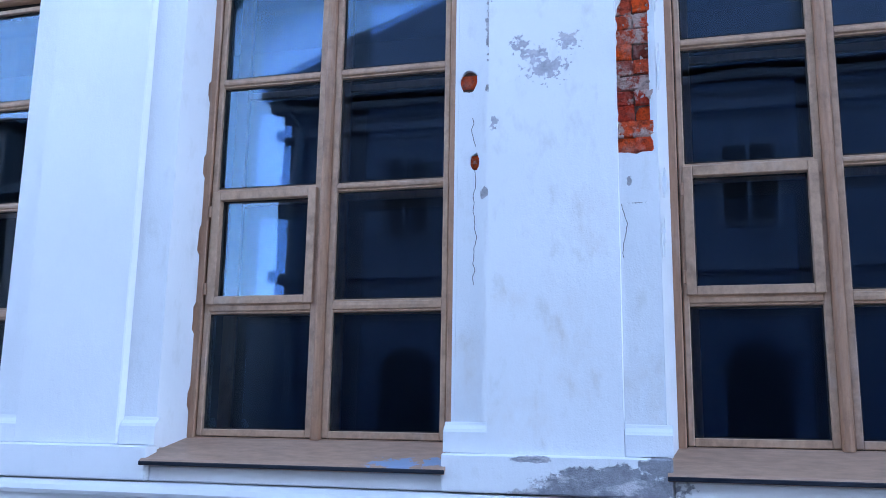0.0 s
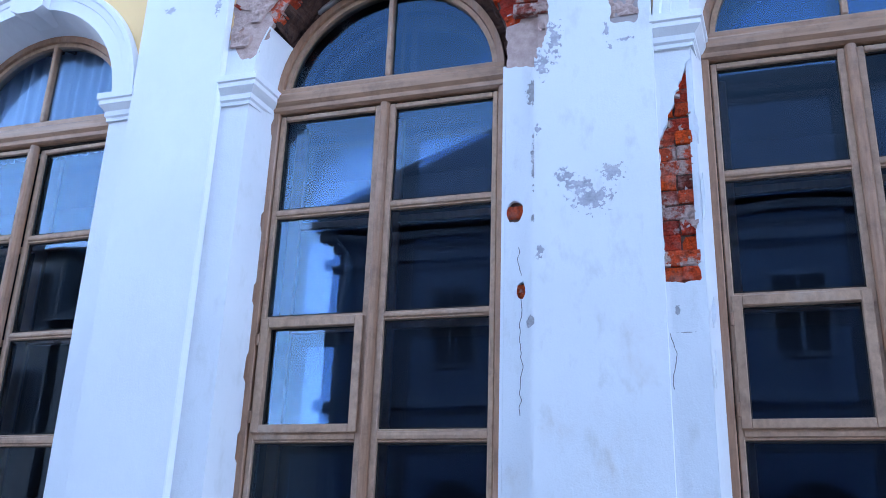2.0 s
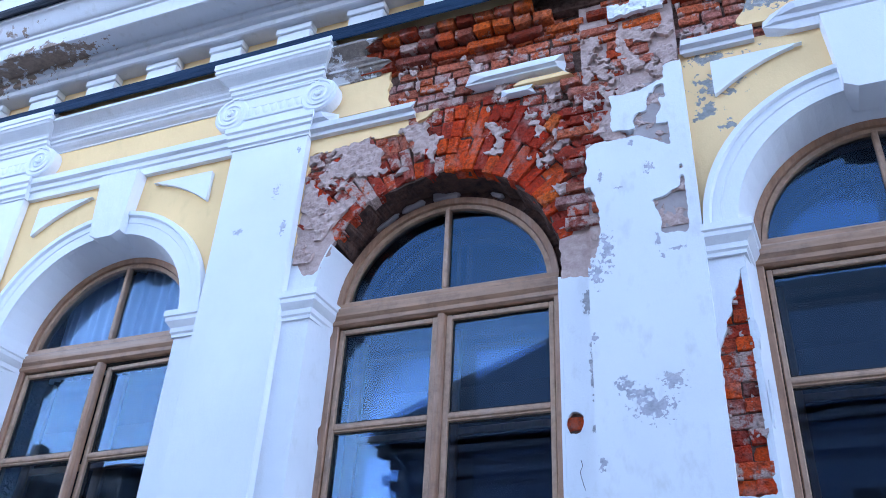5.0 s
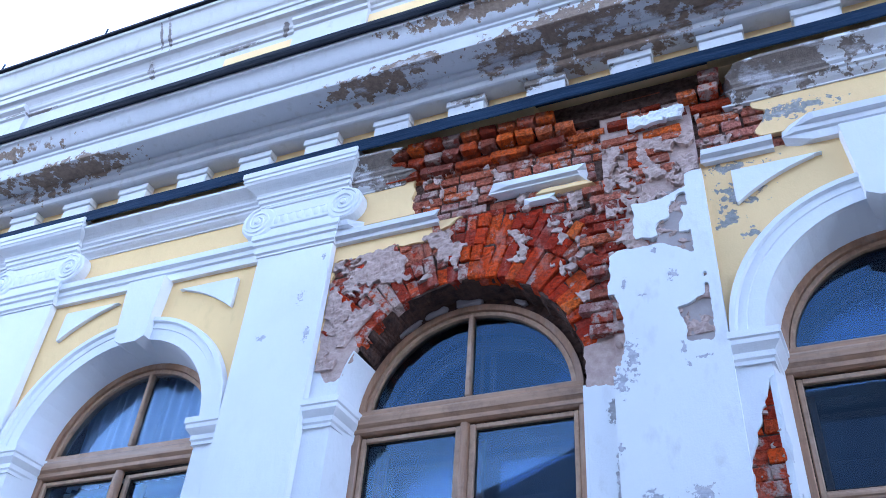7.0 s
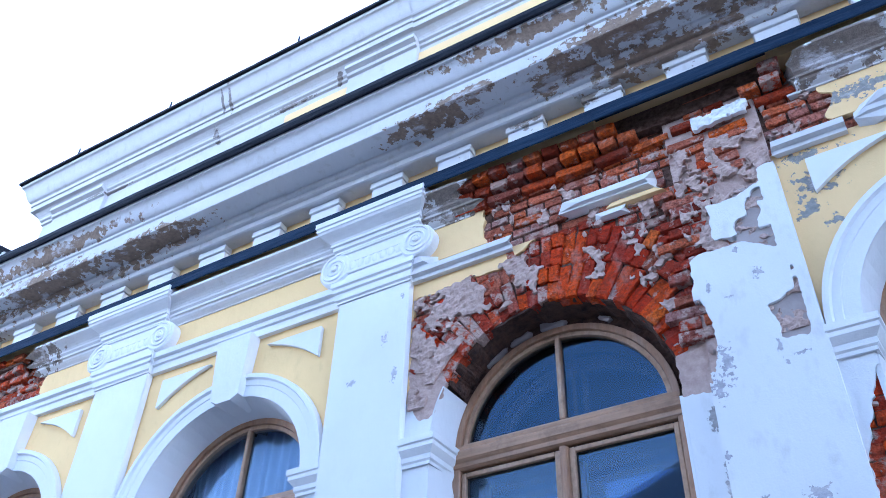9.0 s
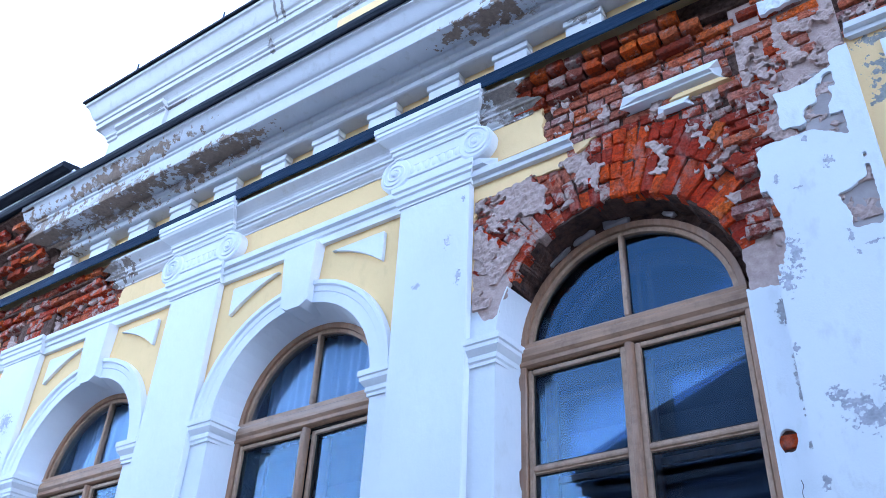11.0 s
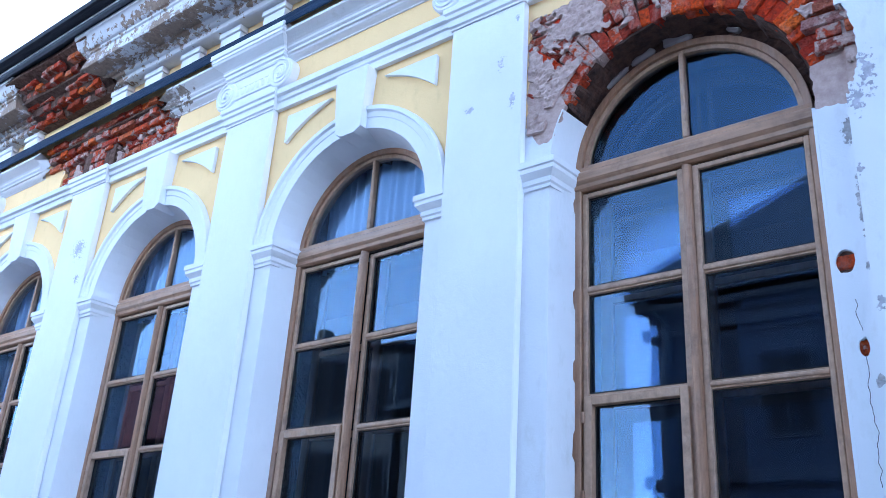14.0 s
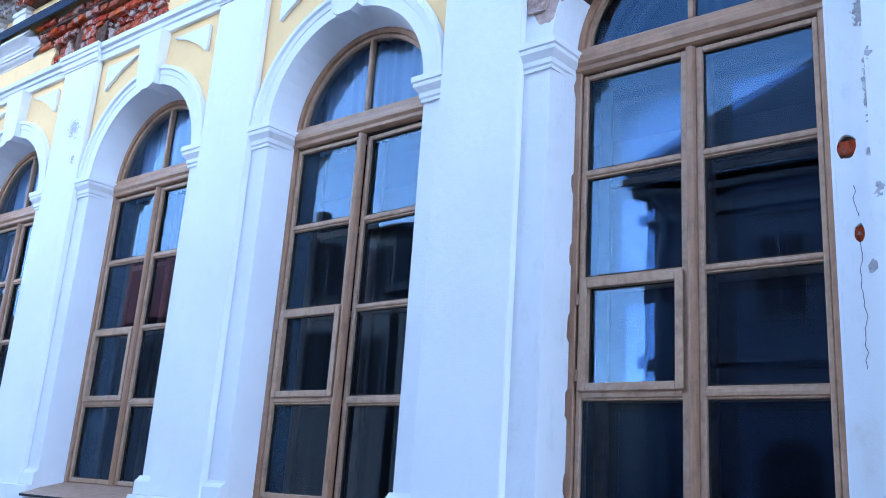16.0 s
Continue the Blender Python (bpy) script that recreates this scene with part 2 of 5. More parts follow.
def brick_mat(name, smear, stops=None, soot_by=0.65):
    """Soft old brick: a tone for each brick, soot and grit, lime left on its face."""
    mat, nt, bsdf = nodes_of(name)
    info = nt.nodes.new("ShaderNodeObjectInfo")
    ramp = nt.nodes.new("ShaderNodeValToRGB")
    stops = stops or [(0.0, (0.20, 0.035, 0.02)), (0.3, (0.62, 0.075, 0.02)), (0.55, (0.92, 0.17, 0.022)), (0.75, (0.72, 0.17, 0.06)), (1.0, (0.36, 0.10, 0.07))]
    ramp.color_ramp.elements[0].position, ramp.color_ramp.elements[0].color = stops[0][0], (*stops[0][1], 1)
    ramp.color_ramp.elements[1].position, ramp.color_ramp.elements[1].color = stops[-1][0], (*stops[-1][1], 1)
    for at, col in stops[1:-1]:
        e = ramp.color_ramp.elements.new(at)
        e.color = (*col, 1)
    nt.links.new(info.outputs["Random"], ramp.inputs["Fac"])
    grit = noise_node(nt, 45, 5, 0.7)
    lime = noise_node(nt, 11, 6, 0.7)
    col = mix_col(nt, ramp01(nt, grit, 0.42, 0.75), ramp.outputs["Color"], (0.13, 0.03, 0.02))
    soot = noise_node(nt, 6.5, 5, 0.7)
    col = mix_col(nt, math_node(nt, "MULTIPLY", ramp01(nt, soot, 0.50, 0.68), soot_by), col, (0.14, 0.055, 0.04))
    col = mix_col(nt, math_node(nt, "MULTIPLY", ramp01(nt, noise_node(nt, 4.2, 4, 0.7, (1.5, 1, 1)), 0.54, 0.68), 0.40), col, (0.50, 0.34, 0.29))
    each = math_node(nt, "MULTIPLY", info.outputs["Random"], 0.12)
    mask = ramp01(nt, math_node(nt, "ADD", lime, each), 0.72 - smear, 0.80 - smear)
    col = mix_col(nt, mask, col, mix_col(nt, grit, (0.42, 0.25, 0.20), (0.70, 0.52, 0.45)))
    nt.links.new(col, bsdf.inputs["Base Color"])
    bsdf.inputs["Roughness"].default_value, bsdf.inputs["Specular IOR Level"].default_value = 0.93, 0.1
    bump(nt, bsdf, math_node(nt, "ADD", math_node(nt, "MULTIPLY", grit, 0.6), math_node(nt, "MULTIPLY", lime, 0.8)), 1.0, 0.05)
    return mat


m_brick = brick_mat("red_brick", 0.06)
m_heavy = brick_mat("brick_under_lime_crust", 0.27)
m_limed = brick_mat("lime_smeared_brick", 0.15, [(0.0, (0.26, 0.035, 0.02)), (0.3, (0.60, 0.06, 0.025)), (0.55, (0.80, 0.11, 0.03)), (0.8, (0.55, 0.10, 0.06)), (1.0, (0.38, 0.11, 0.08))], 0.4)
m_fresh = brick_mat("freshly_broken_red_brick", 0.05, [(0.0, (0.40, 0.03, 0.015)), (0.3, (0.72, 0.055, 0.015)), (0.6, (0.92, 0.12, 0.016)), (0.8, (0.62, 0.05, 0.016)), (1.0, (0.40, 0.05, 0.03))], 0.35)
m_dusty = brick_mat("dusty_pink_brick", 0.12, [(0.0, (0.50, 0.15, 0.09)), (0.35, (0.70, 0.19, 0.10)), (0.6, (0.82, 0.17, 0.05)), (0.8, (0.58, 0.24, 0.19)), (1.0, (0.46, 0.24, 0.21))], 0.25)


def plain_mat(name, a, b, scale, rough, metal=0.0, stretch=None, strength=0.4, distance=0.004, spec=0.5):
    mat, nt, bsdf = nodes_of(name)
    v = noise_node(nt, scale, 5, 0.65, stretch)
    nt.links.new(mix_col(nt, ramp01(nt, v, 0.3, 0.7), a, b), bsdf.inputs["Base Color"])
    bsdf.inputs["Roughness"].default_value, bsdf.inputs["Metallic"].default_value = rough, metal
    bsdf.inputs["Specular IOR Level"].default_value = spec
    bump(nt, bsdf, v, strength, distance)
    return mat


m_render = plain_mat("grey_lime_render", (0.60, 0.445, 0.385), (0.41, 0.28, 0.235), 22, 0.95, strength=0.7, distance=0.02)
m_undercoat = plain_mat("smooth_grey_undercoat", (0.45, 0.39, 0.37), (0.36, 0.30, 0.285), 9, 0.95, strength=0.5, distance=0.012)
m_mortar = plain_mat("old_lime_mortar", (0.22, 0.135, 0.105), (0.065, 0.034, 0.025), 26, 0.95, strength=1.0, distance=0.03, spec=0.1)


def wood_mat(name, a, b, scale, stretch):
    """Weathered brown paint: fine grain, worn pale streaks, grime in blotches."""
    mat, nt, bsdf = nodes_of(name)
    grain = noise_node(nt, scale, 5, 0.65, stretch)
    wear = noise_node(nt, 5.5, 5, 0.7, stretch)
    grime = noise_node(nt, 9, 6, 0.7)
    tone = mix_col(nt, ramp01(nt, grain, 0.3, 0.7), a, b)
    tone = mix_col(nt, math_node(nt, "MULTIPLY", ramp01(nt, wear, 0.52, 0.66), 0.35), tone, (0.50, 0.40, 0.33))
    tone = mix_col(nt, math_node(nt, "MULTIPLY", ramp01(nt, grime, 0.50, 0.72), 0.55), tone, (0.15, 0.085, 0.055))
    nt.links.new(tone, bsdf.inputs["Base Color"])
    bsdf.inputs["Roughness"].default_value = 0.55
    bump(nt, bsdf, grain, 0.5, 0.004)
    return mat


m_wood = wood_mat("brown_painted_wood", (0.45, 0.245, 0.14), (0.32, 0.17, 0.095), 50, (1, 1, 0.12))
m_sash = wood_mat("pale_brown_painted_wood", (0.53, 0.335, 0.21), (0.38, 0.23, 0.14), 70, (0.5, 1, 0.35))
m_wood_flat = wood_mat("brown_painted_rail_wood", (0.50, 0.29, 0.17), (0.32, 0.18, 0.105), 24, (0.12, 1, 1.5))
# mortar with the deep shade under the arch put into its colour
m_shaded_mortar = plain_mat("shade_dark_packing_mortar", (0.13, 0.062, 0.042), (0.028, 0.013, 0.010), 16, 0.95, strength=1.0, distance=0.03)
# near-black for seams: dirt and the shadow lines painted as colour
m_gap = plain_mat("dark_seam_shadow", (0.03, 0.025, 0.02), (0.015, 0.012, 0.01), 30, 0.9)
def sill_mat():
    mat, nt, bsdf = nodes_of("brown_painted_tin")
    v = noise_node(nt, 10, 5, 0.65, (1, 3, 1))
    tone = mix_col(nt, ramp01(nt, v, 0.3, 0.7), (0.47, 0.29, 0.19), (0.31, 0.19, 0.125))
    tone = mix_col(nt, spots(nt, [(0.50, -0.29, 1.42, 0.12, 0.05, 0.1), (0.66, -0.27, 1.43, 0.06, 0.06, 0.1)], 0.12, 20), tone, (0.24, 0.30, 0.42))
    nt.links.new(tone, bsdf.inputs["Base Color"])
    bsdf.inputs["Roughness"].default_value = 0.5
    bump(nt, bsdf, v, 0.4, 0.006)
    return mat


m_sill = sill_mat()
m_lead = plain_mat("blue_grey_flashing_tin", (0.008, 0.020, 0.045), (0.022, 0.045, 0.085), 5, 0.7, 0.0, (0.5, 3, 3), 0.8, 0.02, spec=0.12)
m_gutter = plain_mat("black_gutter_tin", (0.008, 0.010, 0.018), (0.03, 0.034, 0.045), 9, 0.7, 0.0, (0.4, 3, 3), 0.8, 0.02, spec=0.12)
# the room's lack of light is put into this near-black colour
m_room = plain_mat("interior_wall_painted_dim", (0.026, 0.024, 0.022), (0.018, 0.016, 0.015), 3, 0.9)
m_curtain = plain_mat("pale_curtain", (0.74, 0.77, 0.80), (0.64, 0.67, 0.71), 4, 0.9, stretch=(3, 1, 0.4))
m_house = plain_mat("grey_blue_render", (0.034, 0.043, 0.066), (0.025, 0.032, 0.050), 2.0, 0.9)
m_house_pale = plain_mat("grey_render", (0.13, 0.125, 0.125), (0.10, 0.095, 0.095), 2.0, 0.9)
m_house_red = plain_mat("dark_red_roof_tiles", (0.20, 0.045, 0.035), (0.11, 0.025, 0.02), 1.2, 0.9)
m_roof = plain_mat("dark_tin_roof", (0.05, 0.055, 0.065), (0.09, 0.095, 0.105), 1.5, 0.5)
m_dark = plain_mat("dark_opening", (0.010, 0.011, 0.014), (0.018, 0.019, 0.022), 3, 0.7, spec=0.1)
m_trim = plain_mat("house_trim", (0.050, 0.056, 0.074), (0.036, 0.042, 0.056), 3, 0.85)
m_asphalt = plain_mat("granite_setts", (0.20, 0.195, 0.19), (0.13, 0.127, 0.122), 12, 0.9)
m_slab = plain_mat("pavement_concrete", (0.36, 0.345, 0.33), (0.26, 0.25, 0.24), 12, 0.9)


def glass_mat():
    mat, nt, bsdf = nodes_of("old_window_glass")
    out = nt.nodes["Material Output"]
    nt.nodes.remove(bsdf)
    clear = add(nt, "ShaderNodeBsdfTransparent", Color=(0.66, 0.77, 0.92, 1))
    gloss = add(nt, "ShaderNodeBsdfGlossy", Color=(0.43, 0.67, 1.0, 1), Roughness=0.0)
    fres = add(nt, "ShaderNodeFresnel", IOR=1.74)
    both = nt.nodes.new("ShaderNodeMixShader")
    nt.links.new(fres.outputs["Fac"], both.inputs["Fac"])
    nt.links.new(clear.outputs["BSDF"], both.inputs[1])
    nt.links.new(gloss.outputs["BSDF"], both.inputs[2])
    nt.links.new(both.outputs["Shader"], out.inputs["Surface"])
    return mat


m_glass = glass_mat()
m_glass_body, body_nodes, body_bsdf = nodes_of("clear_glass_body")
body_nodes.nodes.remove(body_bsdf)
body_clear = add(body_nodes, "ShaderNodeBsdfTransparent", Color=(0.97, 0.985, 1.0, 1))
body_nodes.links.new(body_clear.outputs["BSDF"], body_nodes.nodes["Material Output"].inputs["Surface"])


# ---- mesh helpers ----
def mesh_object(name, bm, material, smooth=False):
    bmesh.ops.recalc_face_normals(bm, faces=bm.faces)
    data = bpy.data.meshes.new(name)
    bm.to_mesh(data)
    bm.free()
    data.materials.append(material)
    if smooth:
        data.shade_smooth()
    return new(name, data)


def part(name, bm, material, parent, label="", smooth=False):
    ob = mesh_object(name, bm, material, smooth)
    ob.parent = parent
    return tagged(ob, label)


def thing(name, label, category, group="", kind=""):
    return tagged(new(name), label, category, group, kind)


def box(bm, x0, x1, y0, y1, z0, z1, bevel=0.0):
    vs = [bm.verts.new((x, y, z)) for x in (x0, x1) for y in (y0, y1) for z in (z0, z1)]
    fs = [bm.faces.new([vs[i] for i in q]) for q in ((0, 1, 3, 2), (4, 6, 7, 5), (0, 4, 5, 1), (2, 3, 7, 6), (0, 2, 6, 4), (1, 5, 7, 3))]
    if bevel:
        bmesh.ops.bevel(bm, geom=list({e for f in fs for e in f.edges}), offset=bevel, segments=1, affect="EDGES")
    return bm


def solid(x0, x1, y0, y1, z0, z1, bevel=0.004):
    return box(bmesh.new(), x0, x1, y0, y1, z0, z1, bevel)


def moulding(profile, x0, x1, ragged=(0.0, 0.0), back=None, step=0.0, sag=0.004):
    """A run along x of a (y, z) profile listed from top to bottom at its face; back closes it behind. Ragged ends are broken off."""
    bm = bmesh.new()
    ys = [p[0] for p in profile]
    back = max(ys) + 0.02 if back is None else back
    loop = list(profile) + [(back, profile[-1][1]), (back, profile[0][1])]
    n = max(1, int((x1 - x0) / step)) if step else 1
    rings = []
    for i in range(n + 1):
        x = x0 + (x1 - x0) * i / n
        ring = []
        for j, (y, z) in enumerate(loop):
            dx = 0.0
            if i == 0 and ragged[0]:
                dx = abs(noise.noise((x0 * 3, y * 9, z * 9))) * ragged[0] * 2
            if i == n and ragged[1]:
                dx = -abs(noise.noise((x1 * 3 + 5, y * 9, z * 9))) * ragged[1] * 2
            wob = noise.noise((x * 1.7, z * 3, 3.1)) * sag if step else 0.0
            ring.append(bm.verts.new((x + dx, y + wob, z + wob * 0.6)))
        rings.append(ring)
    for a, b in zip(rings, rings[1:]):
        for j in range(len(loop)):
            k = (j + 1) % len(loop)
            bm.faces.new((a[j], a[k], b[k], b[j]))
    bm.faces.new(rings[0])
    bm.faces.new(rings[-1][::-1])
    return bm


def curve_pts(y0, z0, y1, z1, kind, n=7):
    """Points of a moulding curve: 'cyma' or 'recta' (S), 'cavetto' (hollow) or 'ovolo' (bulge), from (y0, z0) to (y1, z1)."""
    pts = []
    for i in range(n + 1):
        s = i / n
        if kind == "cyma":
            u = 0.5 - 0.5 * math.cos(math.pi * s)
        elif kind == "cavetto":
            u = math.sin(s * math.pi / 2)
        elif kind == "recta":
            pts.append((y0 + (y1 - y0) * s, z0 + (z1 - z0) * (0.5 - 0.5 * math.cos(math.pi * s))))
            continue
        else:
            u = 1 - math.cos(s * math.pi / 2)
        pts.append((y0 + (y1 - y0) * u, z0 + (z1 - z0) * s))
    return pts


def sheet(field, x0, x1, z0, z1, cell, y_front, y_back, run=40):
    """A slab of plaster or masonry in the wall's plane, kept where field(x, z) > 0, with the edges cut along the contour."""
    nx, nz = max(2, round((x1 - x0) / cell)), max(2, round((z1 - z0) / cell))
    xs, zs = np.linspace(x0, x1, nx + 1), np.linspace(z0, z1, nz + 1)
    val = np.array([[field(float(x), float(z)) for z in zs] for x in xs])
    val[np.abs(val) < 1e-6] = 1e-6
    verts, faces, seen = [], [], {}

    def vert(x, z, y):
        key = (round(x, 5), round(z, 5), y)
        if key not in seen:
            seen[key] = len(verts)
            verts.append((x, y, z))
        return seen[key]

    for j in range(nz):
        i = 0
        while i < nx:
            c = [(i, j), (i + 1, j), (i + 1, j + 1), (i, j + 1)]
            keep = [val[a, b] > 0 for a, b in c]
            if all(keep):
                k = i
                while k + 1 < nx and k - i < run and val[k + 2, j] > 0 and val[k + 2, j + 1] > 0:
                    k += 1
                faces.append([vert(xs[i], zs[j], y_front), vert(xs[k + 1], zs[j], y_front), vert(xs[k + 1], zs[j + 1], y_front), vert(xs[i], zs[j + 1], y_front)])
                i = k + 1
                continue
            if any(keep):
                poly, cuts = [], []
                for a in range(4):
                    (p, q), (r, s) = c[a], c[(a + 1) % 4]
                    if keep[a]:
                        poly.append((xs[p], zs[q]))
                    if keep[a] != keep[(a + 1) % 4]:
                        f = val[p, q] / (val[p, q] - val[r, s])
                        at = (xs[p] + (xs[r] - xs[p]) * f, zs[q] + (zs[s] - zs[q]) * f)
                        poly.append(at)
                        cuts.append((len(poly) - 1, keep[a]))
                faces.append([vert(x, z, y_front) for x, z in poly])
                for idx, leaving in cuts:
                    if leaving:
                        a, b = poly[idx], poly[(idx + 1) % len(poly)]
                        faces.append([vert(*b, y_front), vert(*a, y_front), vert(*a, y_back), vert(*b, y_back)])
            i += 1
    # outer rim
    for j in range(nz):
        for i in (0, nx):
            if val[i, j] > 0 and val[i, j + 1] > 0:
                faces.append([vert(xs[i], zs[j], y_front), vert(xs[i], zs[j + 1], y_front), vert(xs[i], zs[j + 1], y_back), vert(xs[i], zs[j], y_back)])
    for i in range(nx):
        for j in (0, nz):
            if val[i, j] > 0 and val[i + 1, j] > 0:
                faces.append([vert(xs[i], zs[j], y_front), vert(xs[i + 1], zs[j], y_front), vert(xs[i + 1], zs[j], y_back), vert(xs[i], zs[j], y_back)])
    return verts, faces


def sheet_object(name, field, x0, x1, z0, z1, cell, y_front, y_back, material, parent=None, label="", run=40):
    data = bpy.data.meshes.new(name)
    verts, faces = sheet(field, x0, x1, z0, z1, cell, y_front, y_back, run)
    data.from_pydata(verts, [], [f for f in faces if len(set(f)) > 2])
    data.materials.append(material)
    ob = new(name, data)
    ob.parent = parent
    return tagged(ob, label)


def crust(name, field, x0, x1, z0, z1, y, material, parent, label):
    """Lumpy mortar left on a face: a thin ragged sheet pushed in and out."""
    ob = sheet_object(name, field, x0, x1, z0, z1, 0.012, y, y + 0.03, material, parent, label, 0)
    tagged(ob, kind="stuff")
    for v in ob.data.vertices:
        p = v.co
        v.co.y += 0.016 * noise.noise((p.x * 22, p.z * 22, 1.0)) + 0.009 * noise.noise((p.x * 60, p.z * 60, 2.0))
    return ob


def ragged(x, z, amount, scale=9.0, seed=0.0):
    return amount * (noise.noise((x * scale, z * scale, seed)) + 0.5 * noise.noise((x * scale * 2.7, z * scale * 2.7, seed + 7)) + 0.3 * noise.noise((x * scale * 6.5, z * scale * 6.5, seed + 13)))


def ell(x, z, cx, cz, rx, rz):
    """Positive outside the ellipse, in about metres."""
    return (math.hypot((x - cx) / rx, (z - cz) / rz) - 1) * min(rx, rz)


# ---- plan of the facade ----
PITCH = 2.35          # from window to window
BAYS = range(-7, 3)
Z_SPRING = 4.07       # centre of the arches
R_OPEN = 0.72         # half width of an opening at the wall face
Y_WALL, Y_PIER, Y_BRICK = -0.22, -0.28, -0.195
Z_SILL = 1.37


def opening(x, z, r, z_low=Z_SILL):
    """Positive outside an arched opening centred on x = 0."""
    if z < z_low:
        return z_low - z
    if z < Z_SPRING:
        return abs(x) - r
    return math.hypot(x, z - Z_SPRING) - r


def nearest_bay(x):
    return x - PITCH * round(x / PITCH)


# ---- street, opposite houses and rooms ----
ground = mesh_object("ground", box(bmesh.new(), -400, 400, -400, 400, -0.4, -0.02), m_asphalt)
tagged(ground, "pale granite paved street", "ground", kind="structure")
pavement = mesh_object("pavement", box(bmesh.new(), -30, 20, -2.2, 0.2, -0.3, 0.12, 0.02), m_slab)
tagged(pavement, "grey concrete pavement along the facade", "pavement", kind="structure")


# ---- the wall: masonry with arched openings ----
def masonry(x, z):
    k = nearest_bay(x)
    worn = 0.075 if abs(x) < 1.0 and z > 3.95 else 0.0
    return opening(k, z, 0.73 + worn)


wall = sheet_object("wall_front", masonry, BAYS[0] * PITCH - PITCH / 2, BAYS[-1] * PITCH + PITCH / 2, 0.0, 6.6, 0.05, Y_BRICK, 0.30, m_mortar)
tagged(wall, "old brick wall of the facade under lime render", "wall", kind="structure")


def damage(x, z):
    """Positive where the render still holds, on the wall face of the three worn bays."""
    d = 1.0
    if -0.95 < x < 1.3:      # round the arch of the bare window
        floor = 4.215 + 1.5 * max(0.0, -x - 0.80) + 1.2 * max(0.0, min(x, -0.6) + 0.74) if x < 0 else 3.95 - 0.2 * max(0.0, x - 0.8)
        top = 5.13 + 0.06 * (x + 0.9) + 0.55 * max(0.0, x + 0.22)
        lost = max(-0.885 - x, x - 1.2, floor - z, z - top)
        d = min(d, lost + ragged(x, z, 0.026, 8))
    if 1.4 < x < 1.72:       # jamb of the next window
        left = 1.458 + 0.34 * max(0.0, z - 3.42)
        d = min(d, max(left - x, x - 1.618, abs(z - 3.315) - 0.545) + ragged(x, z, 0.014, 16, 3))
    d = min(d, ell(x, z, 0.785, 3.16, 0.042, 0.055) + ragged(x, z, 0.008, 30, 4))
    d = min(d, ell(x, z, 0.815, 2.77, 0.022, 0.042) + ragged(x, z, 0.006, 30, 5))
    return d


def field_plain(x, z):
    return opening(x, z, R_OPEN)


def field_worn(x, z):
    return min(opening(nearest_bay(x), z, R_OPEN), damage(x, z))


white_top = 4.09
plain = thing("wall_render", "white limewashed render round an arched window", "render", "rendered bays", "structure")
sheet_object("lower_render", field_plain, -PITCH / 2, PITCH / 2, 1.30, white_top, 0.04, Y_WALL, Y_BRICK + 0.02, m_clean, plain, "white limewash")
sheet_object("spandrel_render", field_plain, -PITCH / 2, PITCH / 2, white_top, 5.30, 0.03, Y_WALL, Y_BRICK + 0.02, m_yellow, plain, "yellow limewash")
sheet_object("frieze_render", lambda x, z: 1.0, -PITCH / 2, PITCH / 2, 5.40, 5.92, 0.3, Y_WALL - 0.01, Y_BRICK + 0.02, m_yellow, plain, "yellow limewash")
sheet_object("footing_render", lambda x, z: 1.0, -PITCH / 2, PITCH / 2, 0.0, 1.30, 0.3, Y_WALL, Y_BRICK + 0.02, m_white, plain, "white limewash")
for k in (-1, -4, -5, -6):
    copy_thing(plain, pose(PITCH * k, 0, 0))
plain.matrix_basis = pose(PITCH * -7, 0, 0)


def frieze_field(x, z):
    d = max(abs(x - 0.72) - 1.10, 5.30 - z) + ragged(x, z, 0.07, 6, 6)
    d2 = max(abs(x + 5.62) - 0.98, 5.30 - z) + ragged(x, z, 0.07, 6, 8)
    return min(d, d2)


for k in (-3, -2, 0, 1, 2):
    bay = thing("wall_render", "cracked render round an arched window, partly fallen from the brick", "render", "rendered bays", "structure")
    a, b = PITCH * k - PITCH / 2, PITCH * k + PITCH / 2
    near = k in (0, 1)
    fld = field_worn if near else (lambda x, z: opening(nearest_bay(x), z, R_OPEN))
    cell = 0.013 if near else 0.04
    top = 4.36 if k == 0 else white_top
    sheet_object("lower_render", fld, a, b, 1.30, top, cell, Y_WALL, Y_BRICK + 0.015, m_strip if near else m_clean, bay, "cracked white limewash" if near else "white limewash")
    sheet_object("spandrel_render", fld, a, b, top, 5.30, cell, Y_WALL, Y_BRICK + 0.015, m_wornyellow if k >= 0 else m_yellow, bay, "yellow limewash")
    sheet_object("frieze_render", frieze_field, a, b, 5.40, 5.92, 0.025, Y_WALL - 0.01, Y_BRICK + 0.015, m_wornyellow if k >= 0 else m_yellow, bay, "yellow limewash broken off the brick")
    sheet_object("footing_render", lambda x, z: 1.0, a, b, 0.0, 1.30, 0.3, Y_WALL, Y_BRICK + 0.02, m_white, bay, "white limewash")


